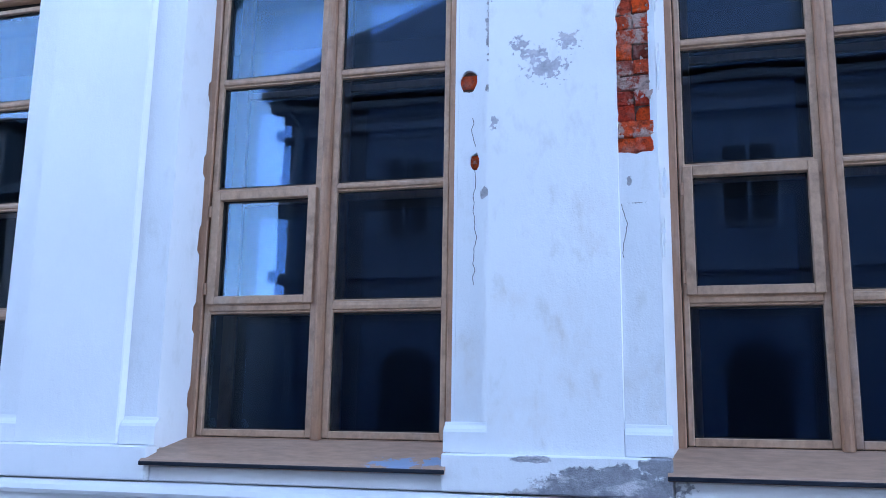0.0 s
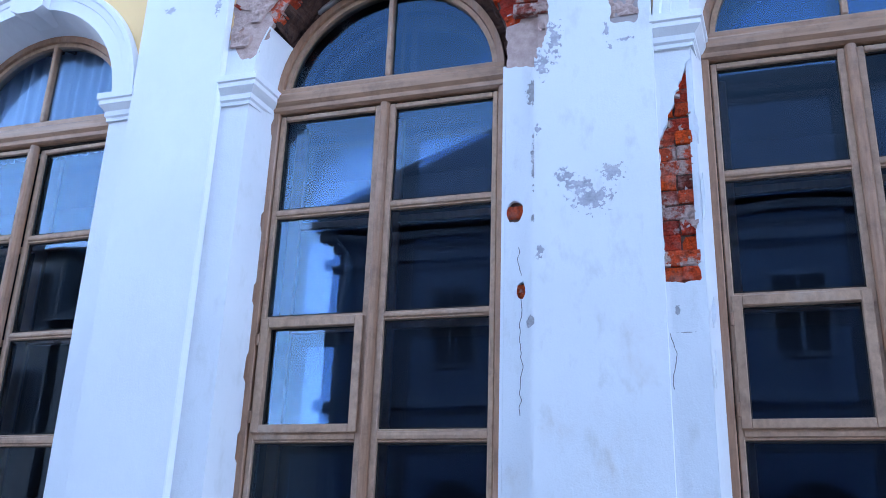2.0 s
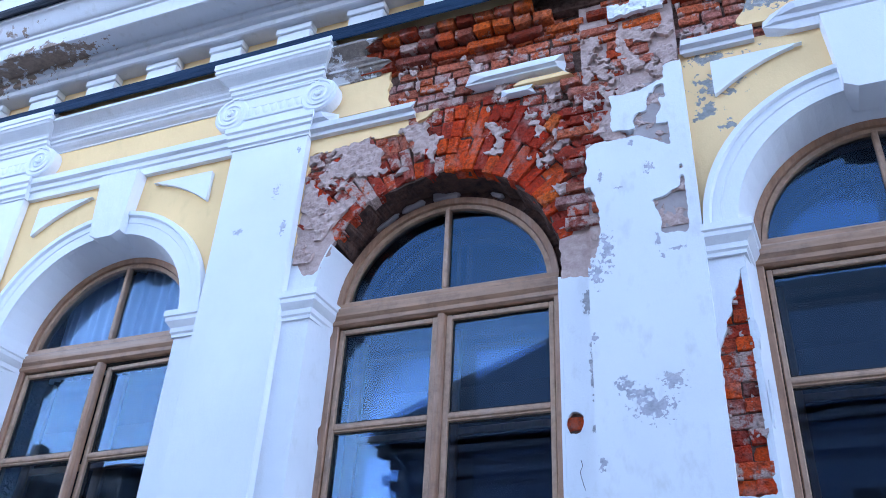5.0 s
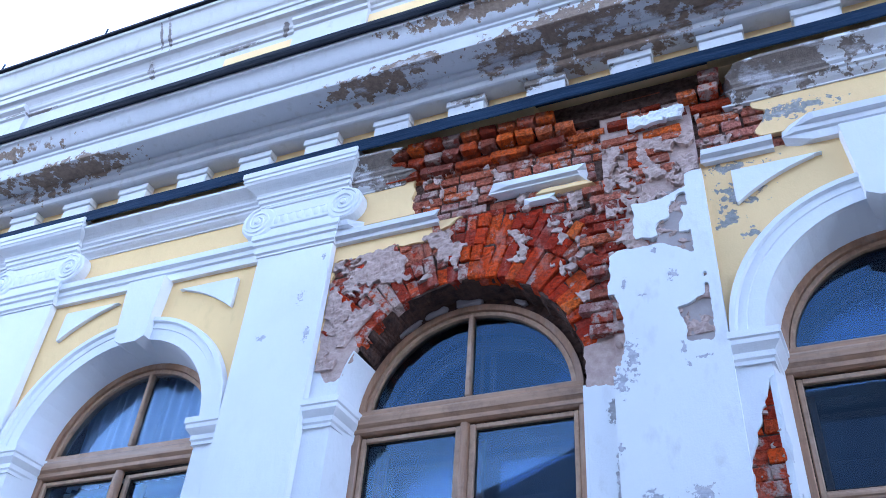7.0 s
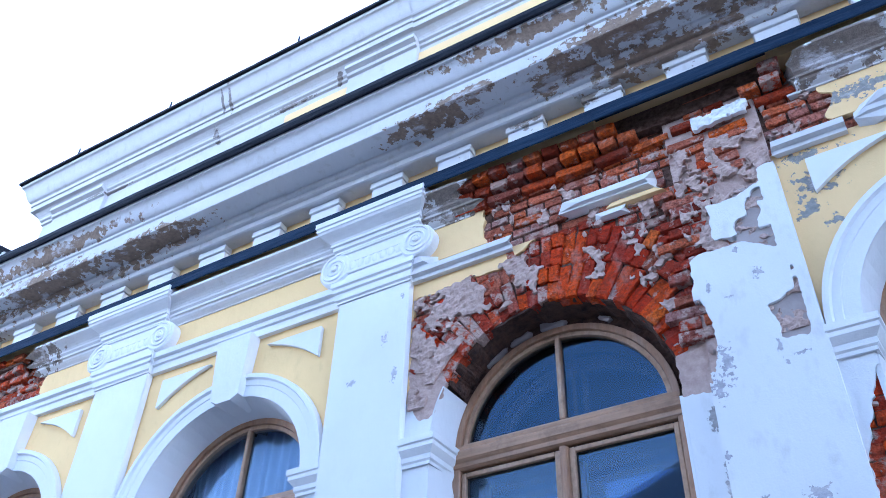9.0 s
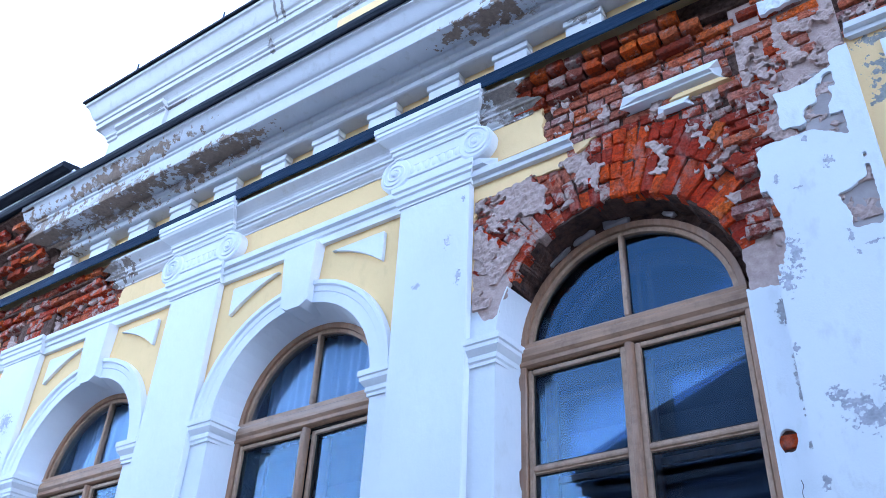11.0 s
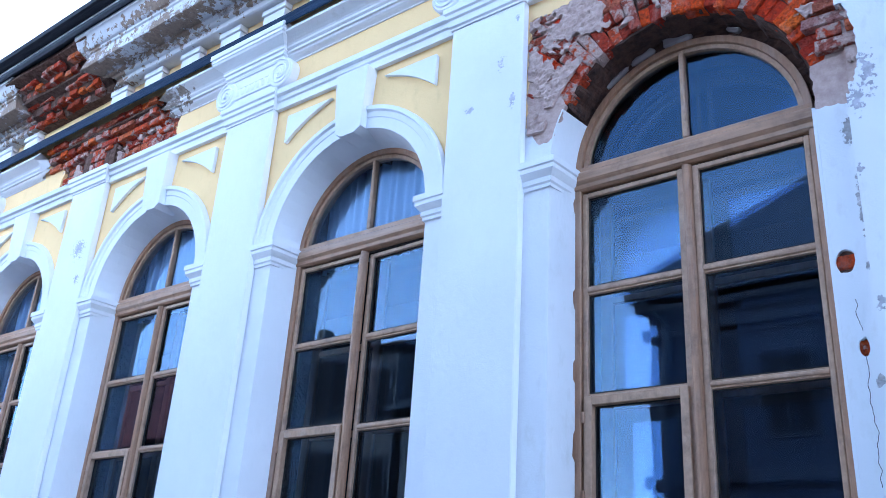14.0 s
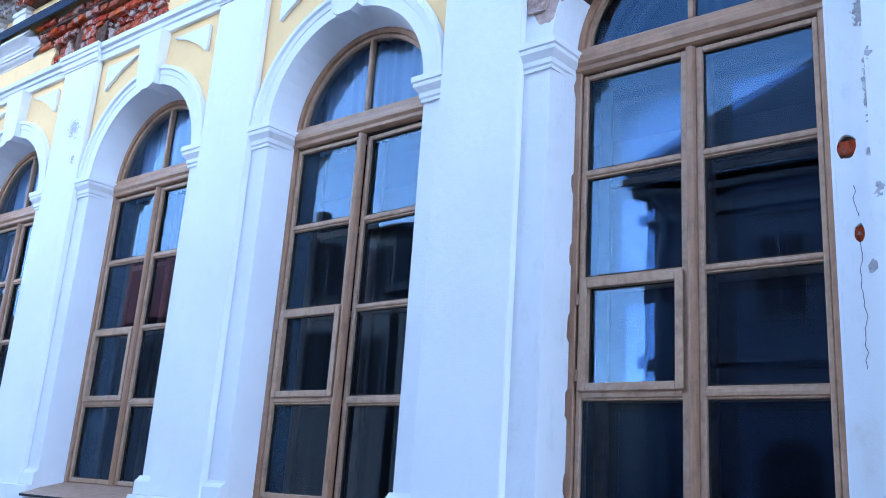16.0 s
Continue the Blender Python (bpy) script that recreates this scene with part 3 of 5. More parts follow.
# ---- window reveals ----
def reveal(bm, a0, a1, r0, r1, y0, y1, low=None, n=24):
    """A strip of soffit from the wall face to the frame, between two angles; low adds the straight jamb down to that height."""
    path = []
    for i in range(n + 1):
        a = radians(a0 + (a1 - a0) * i / n)
        path.append((math.cos(a), math.sin(a), None))
    rows = []
    for c, s, _ in path:
        rows.append([bm.verts.new((r * c, y, Z_SPRING + r * s)) for r, y in ((r0, y0), (r1, y1), (r1 + 0.03, y1), (r0 + 0.03, y0 + 0.01))])
    if low is not None:
        for side, at in ((1, 0), (-1, len(rows))):
            ring = [bm.verts.new((r * side, y, low)) for r, y in ((r0, y0), (r1, y1), (r1 + 0.03, y1), (r0 + 0.03, y0 + 0.01))]
            rows.insert(0 if at == 0 else len(rows), ring)
    for p, q in zip(rows, rows[1:]):
        for j in range(4):
            bm.faces.new((p[j], p[(j + 1) % 4], q[(j + 1) % 4], q[j]))
    bm.faces.new(rows[0])
    bm.faces.new(rows[-1][::-1])
    return bm


# ---- arched window ----
X_GLASS, X_MID = 0.608, 0.059
ROWS = [(1.55, 2.116), (2.184, 2.724), (2.776, 3.325), (3.381, 3.922)]


def arc_ring(bm, r0, r1, y0, y1, a0, a1, n=28, cz=Z_SPRING):
    rows = []
    for i in range(n + 1):
        a = radians(a0 + (a1 - a0) * i / n)
        rows.append([bm.verts.new((r * math.cos(a), y, cz + r * math.sin(a))) for r, y in ((r0, y0), (r1, y0), (r1, y1), (r0, y1))])
    for p, q in zip(rows, rows[1:]):
        for j in range(4):
            bm.faces.new((p[j], p[(j + 1) % 4], q[(j + 1) % 4], q[j]))
    bm.faces.new(rows[0])
    bm.faces.new(rows[-1][::-1])
    return bm


def glazed(name, bm, parent):
    """A sheet of glass whose street side mirrors."""
    ob = part(name, bm, m_glass, parent)
    ob.data.materials.append(m_glass_body)
    for face in ob.data.polygons:
        face.material_index = 0 if face.normal.y < -0.5 else 1
    ob.data.shade_smooth()
    ob.data.set_sharp_from_angle(angle=0.5)
    return ob


def pane(x0, x1, z0, z1):
    """A pane seated a little askew and bowed, as drawn sheet glass is, so that mirrored lines break from pane to pane."""
    bm = bmesh.new()
    seat, n = random.Random(round(x0 * 97 + z0 * 31)), 6
    lean, turn, bow = seat.uniform(-0.0014, 0.0014), seat.uniform(-0.0014, 0.0014), seat.uniform(-0.0012, 0.0012)
    grid = {}
    for side, y in ((0, 0.034), (1, 0.038)):
        for i in range(n + 1):
            for j in range(n + 1):
                u, v = i / n, j / n
                dy = lean * (v - 0.5) + turn * (u - 0.5) + bow * math.sin(math.pi * u) * math.sin(math.pi * v)
                grid[side, i, j] = bm.verts.new((x0 - 0.006 + (x1 - x0 + 0.012) * u, y + dy, z0 - 0.006 + (z1 - z0 + 0.012) * v))
        for i in range(n):
            for j in range(n):
                bm.faces.new([grid[side, i + p, j + q] for p, q in ((0, 0), (1, 0), (1, 1), (0, 1))])
    rim = [(i, 0) for i in range(n)] + [(n, j) for j in range(n)] + [(i, n) for i in range(n, 0, -1)] + [(0, j) for j in range(n, 0, -1)]
    for p, q in zip(rim, rim[1:] + rim[:1]):
        bm.faces.new((grid[(0, *p)], grid[(0, *q)], grid[(1, *q)], grid[(1, *p)]))
    return bm


def putty(x0, x1, z0, z1, w=0.0055):
    """The dirty seam between a pane and its wood, blackened to paint its shadow line too."""
    bm = bmesh.new()
    box(bm, x0, x0 + w, 0.026, 0.0335, z0, z1)
    box(bm, x1 - w, x1, 0.026, 0.0335, z0, z1)
    box(bm, x0 + w, x1 - w, 0.026, 0.0335, z0, z0 + w)
    box(bm, x0 + w, x1 - w, 0.026, 0.0335, z1 - w, z1)
    return bm


def quarter_pane(side):
    bm = bmesh.new()
    pts = [(0.012, 4.13), (0.612, 4.13)] + [(0.614 * math.cos(a), Z_SPRING + 0.614 * math.sin(a)) for a in np.linspace(radians(6), radians(88.8), 16)]
    front = [bm.verts.new((side * x, 0.034, z)) for x, z in pts]
    rear = [bm.verts.new((side * x, 0.038, z)) for x, z in pts]
    bm.faces.new(front)
    bm.faces.new(rear[::-1])
    for i in range(len(pts)):
        j = (i + 1) % len(pts)
        bm.faces.new((front[i], front[j], rear[j], rear[i]))
    return bm


def arched_window():
    win = thing("arched_window", "tall arched window with brown painted wooden frame and eight lower panes", "window", "arched windows of the facade")
    for s in (-1, 1):
        x0, x1 = sorted((s * 0.641, s * 0.705))
        part("jamb", solid(x0, x1, -0.012, 0.10, 1.46, Z_SPRING, 0.006), m_wood, win)
    part("arch_head", arc_ring(bmesh.new(), 0.636, 0.675, -0.012, 0.10, 0, 180), m_wood, win)
    part("bottom_rail", solid(-0.641, 0.641, -0.008, 0.10, 1.455, 1.510, 0.005), m_wood_flat, win)
    transom = part("transom", moulding([(-0.005, 4.118), (-0.022, 4.108), (-0.022, 4.085), (-0.04, 4.065), (-0.04, 4.02), (-0.022, 4.0), (-0.022, 3.975), (-0.005, 3.965)], -0.676, 0.676, back=0.09), m_wood_flat, win)
    part("fanlight_frame", arc_ring(bmesh.new(), 0.606, 0.632, 0.006, 0.06, 3.5, 176.5), m_sash, win)
    part("fanlight_rail", solid(-0.612, 0.612, 0.006, 0.06, 4.108, 4.134, 0.004), m_sash, win)
    part("fanlight_bar", solid(-0.015, 0.015, -0.002, 0.055, 4.134, Z_SPRING + 0.615, 0.006), m_sash, win)
    for s in (-1, 1):
        glazed("pane", quarter_pane(s), win)
        cas = part("casement", solid(*sorted((s * X_GLASS, s * 0.637)), 0.004, 0.055, 1.514, 3.950, 0.005), m_sash, win)
        part("meeting_stile", solid(*sorted((s * 0.024, s * X_MID)), 0.004, 0.055, 1.514, 3.950, 0.005), m_sash, cas)
        part("rail", solid(*sorted((s * X_MID, s * X_GLASS)), 0.006, 0.055, 1.514, 1.55, 0.004), m_sash, cas)
        part("rail", solid(*sorted((s * X_MID, s * X_GLASS)), 0.006, 0.055, 3.922, 3.950, 0.004), m_sash, cas)
        for lo, hi in zip(ROWS, ROWS[1:]):
            b, t = lo[1], hi[0]
            prof = [(0.034, t), (0.014, t - 0.005), (0.014, t - 0.013), (0.004, t - 0.018), (0.002, (t + b) / 2), (0.004, b + 0.018), (0.014, b + 0.013), (0.014, b + 0.005), (0.034, b)]
            part("glazing_bar", moulding(prof, *sorted((s * X_MID, s * X_GLASS)), back=0.052), m_sash, cas)
        for i, (z0, z1) in enumerate(ROWS):
            x0, x1 = sorted((s * X_MID, s * X_GLASS))
            if s < 0 and i == 1:
                sash = part("vent_sash", solid(x0 - 0.012, x0 + 0.032, -0.016, 0.045, z0 - 0.02, z1 + 0.03, 0.004), m_sash, win, "small opening vent sash")
                part("stile", solid(x1 - 0.030, x1 + 0.014, -0.016, 0.045, z0 - 0.02, z1 + 0.03, 0.004), m_sash, sash)
                part("rail", solid(x0 + 0.032, x1 - 0.030, -0.014, 0.045, z1 - 0.018, z1 + 0.03, 0.004), m_sash, sash)
                part("rail", solid(x0 + 0.032, x1 - 0.030, -0.014, 0.045, z0 - 0.02, z0 + 0.022, 0.004), m_sash, sash)
                for zz in (z0 + 0.06, z1 - 0.08):
                    part("hinge", solid(x0 - 0.024, x0 - 0.010, -0.024, -0.006, zz - 0.03, zz + 0.03, 0.003), m_wood, sash)
                glazed("pane", pane(x0 + 0.032, x1 - 0.030, z0 + 0.022, z1 - 0.018), sash)
                part("putty", putty(x0 + 0.032, x1 - 0.030, z0 + 0.022, z1 - 0.018), m_gap, sash, "dirty putty seam with its shadow line painted black")
            else:
                glazed("pane", pane(x0, x1, z0, z1), cas)
                part("putty", putty(x0, x1, z0, z1), m_gap, cas, "dirty putty seam with its shadow line painted black")
    strip = part("cover_strip", moulding([(-0.004, 0.026), (-0.022, 0.018), (-0.030, 0.004), (-0.030, -0.004), (-0.022, -0.018), (-0.004, -0.026)], 0, 1), m_wood, win)
    strip.data.transform(Matrix(((0, 0, 1, 0), (0, 1, 0, 0), (2.447, 0, 0, 1.505), (0, 0, 0, 1))))
    # black strip added to paint the shadow between transom and casements
    part("joint", solid(-0.64, 0.64, 0.030, 0.09, 3.951, 3.975, 0.001), m_gap, win, "black strip painting the shadow line under the transom")
    # inner sash behind the outer one, glazed too
    inner_rows = ((1.54, 2.13), (2.17, 2.73), (2.77, 3.33), (3.37, 3.94))
    for s in (-1, 1):
        for z0, z1 in inner_rows:
            glazed("inner_pane", box(bmesh.new(), *sorted((s * 0.036, s * 0.564)), 0.218, 0.222, z0, z1), win)
        bm = quarter_pane(s)
        bm.transform(pose(0, 0.186, 0))
        glazed("inner_pane", bm, win)
    for s in (-1, 0, 1):
        part("inner_stile", solid(s * 0.60 - 0.035, s * 0.60 + 0.035, 0.20, 0.24, 1.52, 3.96, 0.004), m_wood, win)
    for z in (2.15, 2.75, 3.35, 4.04):
        part("inner_bar", solid(-0.565, 0.565, 0.205, 0.235, z - 0.02, z + 0.02, 0.004), m_wood, win)
    return win


first = arched_window()
for k in BAYS:
    if k != 0:
        made = copy_thing(first, pose(PITCH * k, 0, 0))
        if k == -1:      # the casement of this window has dropped open inwards by a hand
            leaf = [c for c in made.children if c.name.startswith("casement")][1]
            leaf.matrix_basis = pose(0.637, 0.03, 0) @ pose(0, 0, -0.010, 0, 0, -2.2) @ pose(-0.637, -0.03, 0)
            tagged(made, "tall arched window with brown painted wooden frame, one casement ajar")


# ---- sills ----
def sill():
    top = moulding([(0.0, 1.508), (-0.33, 1.412), (-0.338, 1.404), (-0.338, 1.384), (-0.33, 1.384), (-0.322, 1.396), (0.0, 1.48)], -0.722, 0.722, back=0.01, step=0.12, sag=0.006)
    ob = mesh_object("window_sill", top, m_sill)
    part("drip_edge", solid(-0.722, 0.722, -0.345, -0.333, 1.386, 1.404, 0.003), m_gutter, ob, "dark folded front edge")
    return tagged(ob, "sloping brown painted tin window sill", "window sill", "tin sills")


first_sill = sill()
for k in BAYS:
    if k != 0:
        copy_thing(first_sill, pose(PITCH * k, 0, 0))


ledge = thing("base_ledge", "white moulded ledge running under the sills and plinths", "ledge", kind="structure")
part("ledge_run", moulding([(-0.222, 1.312), (-0.300, 1.306), (-0.322, 1.285), (-0.330, 1.262), (-0.318, 1.245), (-0.29, 1.24), (-0.29, 1.10), (-0.222, 1.09)], BAYS[0] * PITCH - 1.0, BAYS[-1] * PITCH + 1.0, back=-0.2, step=0.3), m_white, ledge)
for k in BAYS:
    part("apron", solid(PITCH * k - 0.698, PITCH * k + 0.698, -0.288, -0.222, 1.314, 1.382, 0.006), m_plinth if k == 1 else m_white, ledge)


# ---- surrounds: archivolt, keystone, imposts, spandrel panels ----
def archivolt(bm, a0, a1, n=36):
    prof = [(R_OPEN, -0.222), (R_OPEN, -0.245), (0.80, -0.245), (0.805, -0.252), (0.845, -0.252), (0.855, -0.272), (0.885, -0.272), (0.892, -0.222)]
    rows = []
    for i in range(n + 1):
        a = radians(a0 + (a1 - a0) * i / n)
        rows.append([bm.verts.new((r * math.cos(a), y, Z_SPRING + r * math.sin(a))) for r, y in prof])
    for p, q in zip(rows, rows[1:]):
        for j in range(len(prof)):
            k = (j + 1) % len(prof)
            bm.faces.new((p[j], p[k], q[k], q[j]))
    bm.faces.new(rows[0])
    bm.faces.new(rows[-1][::-1])
    return bm


def impost(side):
    prof = [(-0.222, 4.090), (-0.285, 4.090), (-0.285, 4.052), (-0.275, 4.045), (-0.275, 4.02), (-0.245, 3.985), (-0.245, 3.955), (-0.235, 3.945), (-0.235, 3.925), (-0.222, 3.925)]
    bm = bmesh.new()
    rings = []
    for x_end, mitre in ((0.90, 0.0), (R_OPEN, -1.0)):
        rings.append([bm.verts.new((side * (x_end + mitre * (-0.222 - y)), y, z)) for y, z in prof])
    rings.append([bm.verts.new((side * (0.70 - (-0.222 - y)), -0.005, z)) for y, z in prof])
    for p, q in zip(rings, rings[1:]):
        for j in range(len(prof)):
            k = (j + 1) % len(prof)
            bm.faces.new((p[j], p[k], q[k], q[j]))
    bm.faces.new(rings[0])
    bm.faces.new(rings[-1][::-1])
    return bm


def keystone():
    bm = bmesh.new()
    low, high = 4.745, 5.265
    pts = [(-0.125, low + 0.035), (-0.06, low), (0.06, low), (0.125, low + 0.035), (0.155, high), (-0.155, high)]
    front = [bm.verts.new((x, -0.30 - 0.02 * (z - low) / 0.5, z)) for x, z in pts]
    rear = [bm.verts.new((x * 1.02, -0.10 if i < 4 else -0.222, z)) for i, (x, z) in enumerate(pts)]
    bm.faces.new(front)
    bm.faces.new(rear[::-1])
    for i in range(len(pts)):
        j = (i + 1) % len(pts)
        bm.faces.new((front[i], front[j], rear[j], rear[i]))
    return bm


def spandrel(side):
    f = lambda x, z: min(5.165 - z, 0.738 - x, math.hypot(x, z - Z_SPRING) - 1.125)
    verts, faces = sheet(f, 0.22, 0.78, 4.85, 5.2, 0.012, -0.25, -0.222)
    data = bpy.data.meshes.new("spandrel_panel")
    data.from_pydata([(side * x, y, z) for x, y, z in verts], [], [g if side > 0 else g[::-1] for g in faces])
    data.materials.append(m_clean)
    return new("spandrel_panel", data)


def surround(label, arch=(0, 180), key=True, imposts=(-1, 1), panels=(-1, 1), reveal_at=(0, 180), material=None):
    material = material or m_clean
    sur = thing("window_surround", label, "window surround", "window surrounds")
    if arch:
        part("archivolt", archivolt(bmesh.new(), *arch), material, sur)
    if key:
        part("keystone", keystone(), material, sur)
    for s in imposts:
        part("impost", impost(s), material, sur)
    for s in panels:
        spandrel(s).parent = sur
    part("reveal", reveal(bmesh.new(), *reveal_at, R_OPEN, 0.674, Y_WALL - 0.002, 0.0, 1.46 if reveal_at == (0, 180) else None), material, sur, smooth=False)
    return sur


whole = surround("white moulded arch with keystone, imposts and raised spandrel panels")
for k in BAYS:
    if k not in (0, -1):
        copy_thing(whole, pose(PITCH * k, 0, 0))
whole.matrix_basis = pose(-PITCH, 0, 0)


def jamb_strip(s, z0, z1):
    """The rendered side of an opening, its inner edge chipped unevenly along the frame."""
    bm = bmesh.new()
    rows = []
    n = 90
    for i in range(n + 1):
        z = z0 + (z1 - z0) * i / n
        chip = min(0.022, max(0.0, noise.noise((z * 5, s, 4.0)) - 0.12) * 0.16) + abs(noise.noise((z * 30, s, 9.0))) * 0.008
        y_in = -0.004 - chip if s < 0 else -0.002
        rows.append([bm.verts.new(p) for p in ((s * 0.72, -0.222, z), (s * (0.674 + 0.046 * -y_in / 0.222), y_in, z), (s * 0.735, y_in, z), (s * 0.735, -0.222, z))])
    for p, q in zip(rows, rows[1:]):
        for j in range(4):
            bm.faces.new((p[j], p[(j + 1) % 4], q[(j + 1) % 4], q[j]))
    bm.faces.new(rows[0])
    bm.faces.new(rows[-1][::-1])
    return bm


bare = surround("remains of a fallen white arch surround beside bare brick", None, False, (-1,), (), (152, 180))
for s in (-1, 1):
    bm = jamb_strip(s, 1.46, Z_SPRING if s < 0 else 3.95)
    part("jamb_render", bm, m_strip, bare, "white limewashed jamb with chipped arris")


def flap(x, z, w, h, lean):
    bm = bmesh.new()
    n = 18
    rows = []
    for i in range(n + 1):
        f = i / n
        ww = w * (0.15 + 0.6 * math.sin(math.pi * f)) * (1 + 0.9 * noise.noise((f * 7, x * 9, z * 9)))
        rows.append([bm.verts.new((x + lean * f + dx * ww, -0.226 + dy, z + h * f)) for dx, dy in ((-0.5, 0.0), (0.5, -0.008), (0.5, 0.010), (-0.5, 0.016))])
    for p, q in zip(rows, rows[1:]):
        for j in range(4):
            bm.faces.new((p[j], p[(j + 1) % 4], q[(j + 1) % 4], q[j]))
    bm.faces.new(rows[0])
    bm.faces.new(rows[-1][::-1])
    return bm


for x, z, w, h, lean in ((1.648, 2.56, 0.026, 0.13, 0.006), (1.640, 3.05, 0.018, 0.22, 0.004), (1.636, 3.42, 0.024, 0.16, -0.01), (1.642, 2.30, 0.014, 0.18, 0.004)):
    tagged(mesh_object("render_flake", flap(x, z, w, h, lean), m_white), "loose white flake of render at the broken jamb", "render flake", "loose render flakes")


# ---- pilasters ----
def spiral(bm, cx, cz, y, turns=2.4, r0=0.118, r1=0.022, w=0.0125, n=72, hand=1):
    rows = []
    for i in range(n + 1):
        s = i / n
        a = radians(90) + hand * s * turns * 2 * math.pi
        r = r0 + (r1 - r0) * s ** 0.85
        ww = w * (1 - 0.45 * s)
        rows.append([bm.verts.new((cx + (r + d) * math.cos(a), y + h, cz + (r + d) * math.sin(a))) for d, h in ((-ww, 0.0), (-ww * 0.5, -0.014), (ww * 0.5, -0.014), (ww, 0.0))])
    for p, q in zip(rows, rows[1:]):
        for j in range(3):
            bm.faces.new((p[j], p[j + 1], q[j + 1], q[j]))


def disc(bm, cx, cz, r, y0, y1, n=28, round_to=0.0):
    rings = []
    for rr, y in ((r, y1), (r, y0 + round_to), (r - round_to, y0)):
        rings.append([bm.verts.new((cx + rr * math.cos(2 * math.pi * i / n), y, cz + rr * math.sin(2 * math.pi * i / n))) for i in range(n)])
    for p, q in zip(rings, rings[1:]):
        for i in range(n):
            j = (i + 1) % n
            bm.faces.new((p[i], p[j], q[j], q[i]))
    bm.faces.new(rings[-1])


H_PIER = 0.285


def capital_parts(pil, material):
    cap = part("capital", solid(-0.30, 0.30, -0.30, -0.222, 5.425, 5.50, 0.006), material, pil, "white moulded Ionic capital")
    for s in (-1, 1):
        bm = bmesh.new()
        disc(bm, s * 0.335, 5.575, 0.135, -0.315, -0.222, round_to=0.012)
        spiral(bm, s * 0.335, 5.575, -0.313, hand=-s)
        disc(bm, s * 0.335, 5.575, 0.024, -0.335, -0.30, 14, 0.006)
        part("volute", bm, material, cap)
    bm = bmesh.new()
    box(bm, -0.33, 0.33, -0.305, -0.222, 5.60, 5.70, 0.004)
    box(bm, -0.30, 0.30, -0.318, -0.222, 5.685, 5.705, 0.004)
    box(bm, -0.24, 0.24, -0.312, -0.222, 5.50, 5.525, 0.004)
    box(bm, -0.25, 0.25, -0.302, -0.222, 5.525, 5.60)
    part("cushion", bm, material, cap)
    for i in range(7):
        bm = bmesh.new()
        bmesh.ops.create_uvsphere(bm, u_segments=10, v_segments=6, radius=1.0)
        bm.transform(Matrix.Translation((-0.19 + i * 0.0633, -0.298, 5.565)) @ Matrix.Diagonal((0.028, 0.012, 0.044, 1)))
        part("egg_ornament", bm, material, cap, smooth=True)
    prof = [(-0.448, 5.945), (-0.448, 5.900), (-0.438, 5.892), (-0.438, 5.868)] + curve_pts(-0.43, 5.862, -0.345, 5.79, "cyma", 5) + [(-0.345, 5.77), (-0.33, 5.765), (-0.33, 5.735), (-0.315, 5.725), (-0.315, 5.708)]
    bm = bmesh.new()
    rings = []
    for side in (-1, 1):
        rings.append([bm.verts.new((side * (0.35 + 0.8 * (-0.315 - y)), y, z)) for y, z in prof])
    back = []
    for side in (-1, 1):
        back.append([bm.verts.new((side * (0.35 + 0.8 * (-0.315 - y)), -0.215, z)) for y, z in prof])
    for p, q in ((rings[0], rings[1]), (back[0], rings[0]), (rings[1], back[1])):
        for j in range(len(prof) - 1):
            bm.faces.new((p[j], p[j + 1], q[j + 1], q[j]))
    for j in (0, -1):
        bm.faces.new((back[0][j], rings[0][j], rings[1][j], back[1][j]))
    part("abacus", bm, material, cap)
    return cap


def neck_parts(pil, material):
    prof = [(-0.222, 5.43), (-0.335, 5.425), (-0.335, 5.385), (-0.32, 5.375), (-0.32, 5.345), (-0.305, 5.335), (-0.305, 5.285), (-0.29, 5.275), (-0.29, 5.262), (-0.222, 5.262)]
    bm = bmesh.new()
    fr, bk = [], []
    for side in (-1, 1):
        fr.append([bm.verts.new((side * (H_PIER + (Y_PIER - min(y, Y_PIER)) * 0.9 + 0.002), y, z)) for y, z in prof])
    for j in range(len(prof) - 1):
        bm.faces.new((fr[0][j], fr[0][j + 1], fr[1][j + 1], fr[1][j]))
    bm.faces.new(fr[0])
    bm.faces.new(fr[1][::-1])
    part("necking", bm, material, pil)


def base_parts(pil, material):
    part("plinth", solid(-0.475, 0.475, -0.315, -0.222, 1.315, 1.472, 0.008), material, pil)
    for s in (-1, 1):
        prof = [(-0.222, 1.602), (-0.232, 1.60)] + curve_pts(-0.234, 1.595, -0.262, 1.565, "cyma", 4) + [(-0.266, 1.56), (-0.266, 1.475), (-0.222, 1.475)]
        part("base_block", moulding(prof, *sorted((s * (H_PIER + 0.003), s * 0.478)), back=-0.20), material, pil)


def pilaster(label, material):
    pil = thing("pilaster", label, "pilaster", "pilasters of the facade")
    part("shaft", box(bmesh.new(), -H_PIER, H_PIER, Y_PIER, Y_WALL - 0.002, 1.472, 5.265, 0.006), material, pil)
    base_parts(pil, m_white)
    neck_parts(pil, material)
    capital_parts(pil, material)
    return pil


plain_pil = pilaster("white limewashed pilaster with Ionic capital and moulded base", m_clean)
for k in BAYS:
    if k not in (0, -3, -1):
        copy_thing(plain_pil, pose(PITCH * (k + 0.5), 0, 0))
plain_pil.matrix_basis = pose(PITCH * -0.5, 0, 0)

broken = thing("pilaster", "white pilaster with flaking limewash, its capital fallen from the brick", "pilaster", "pilasters of the facade")
cx = PITCH * 0.5


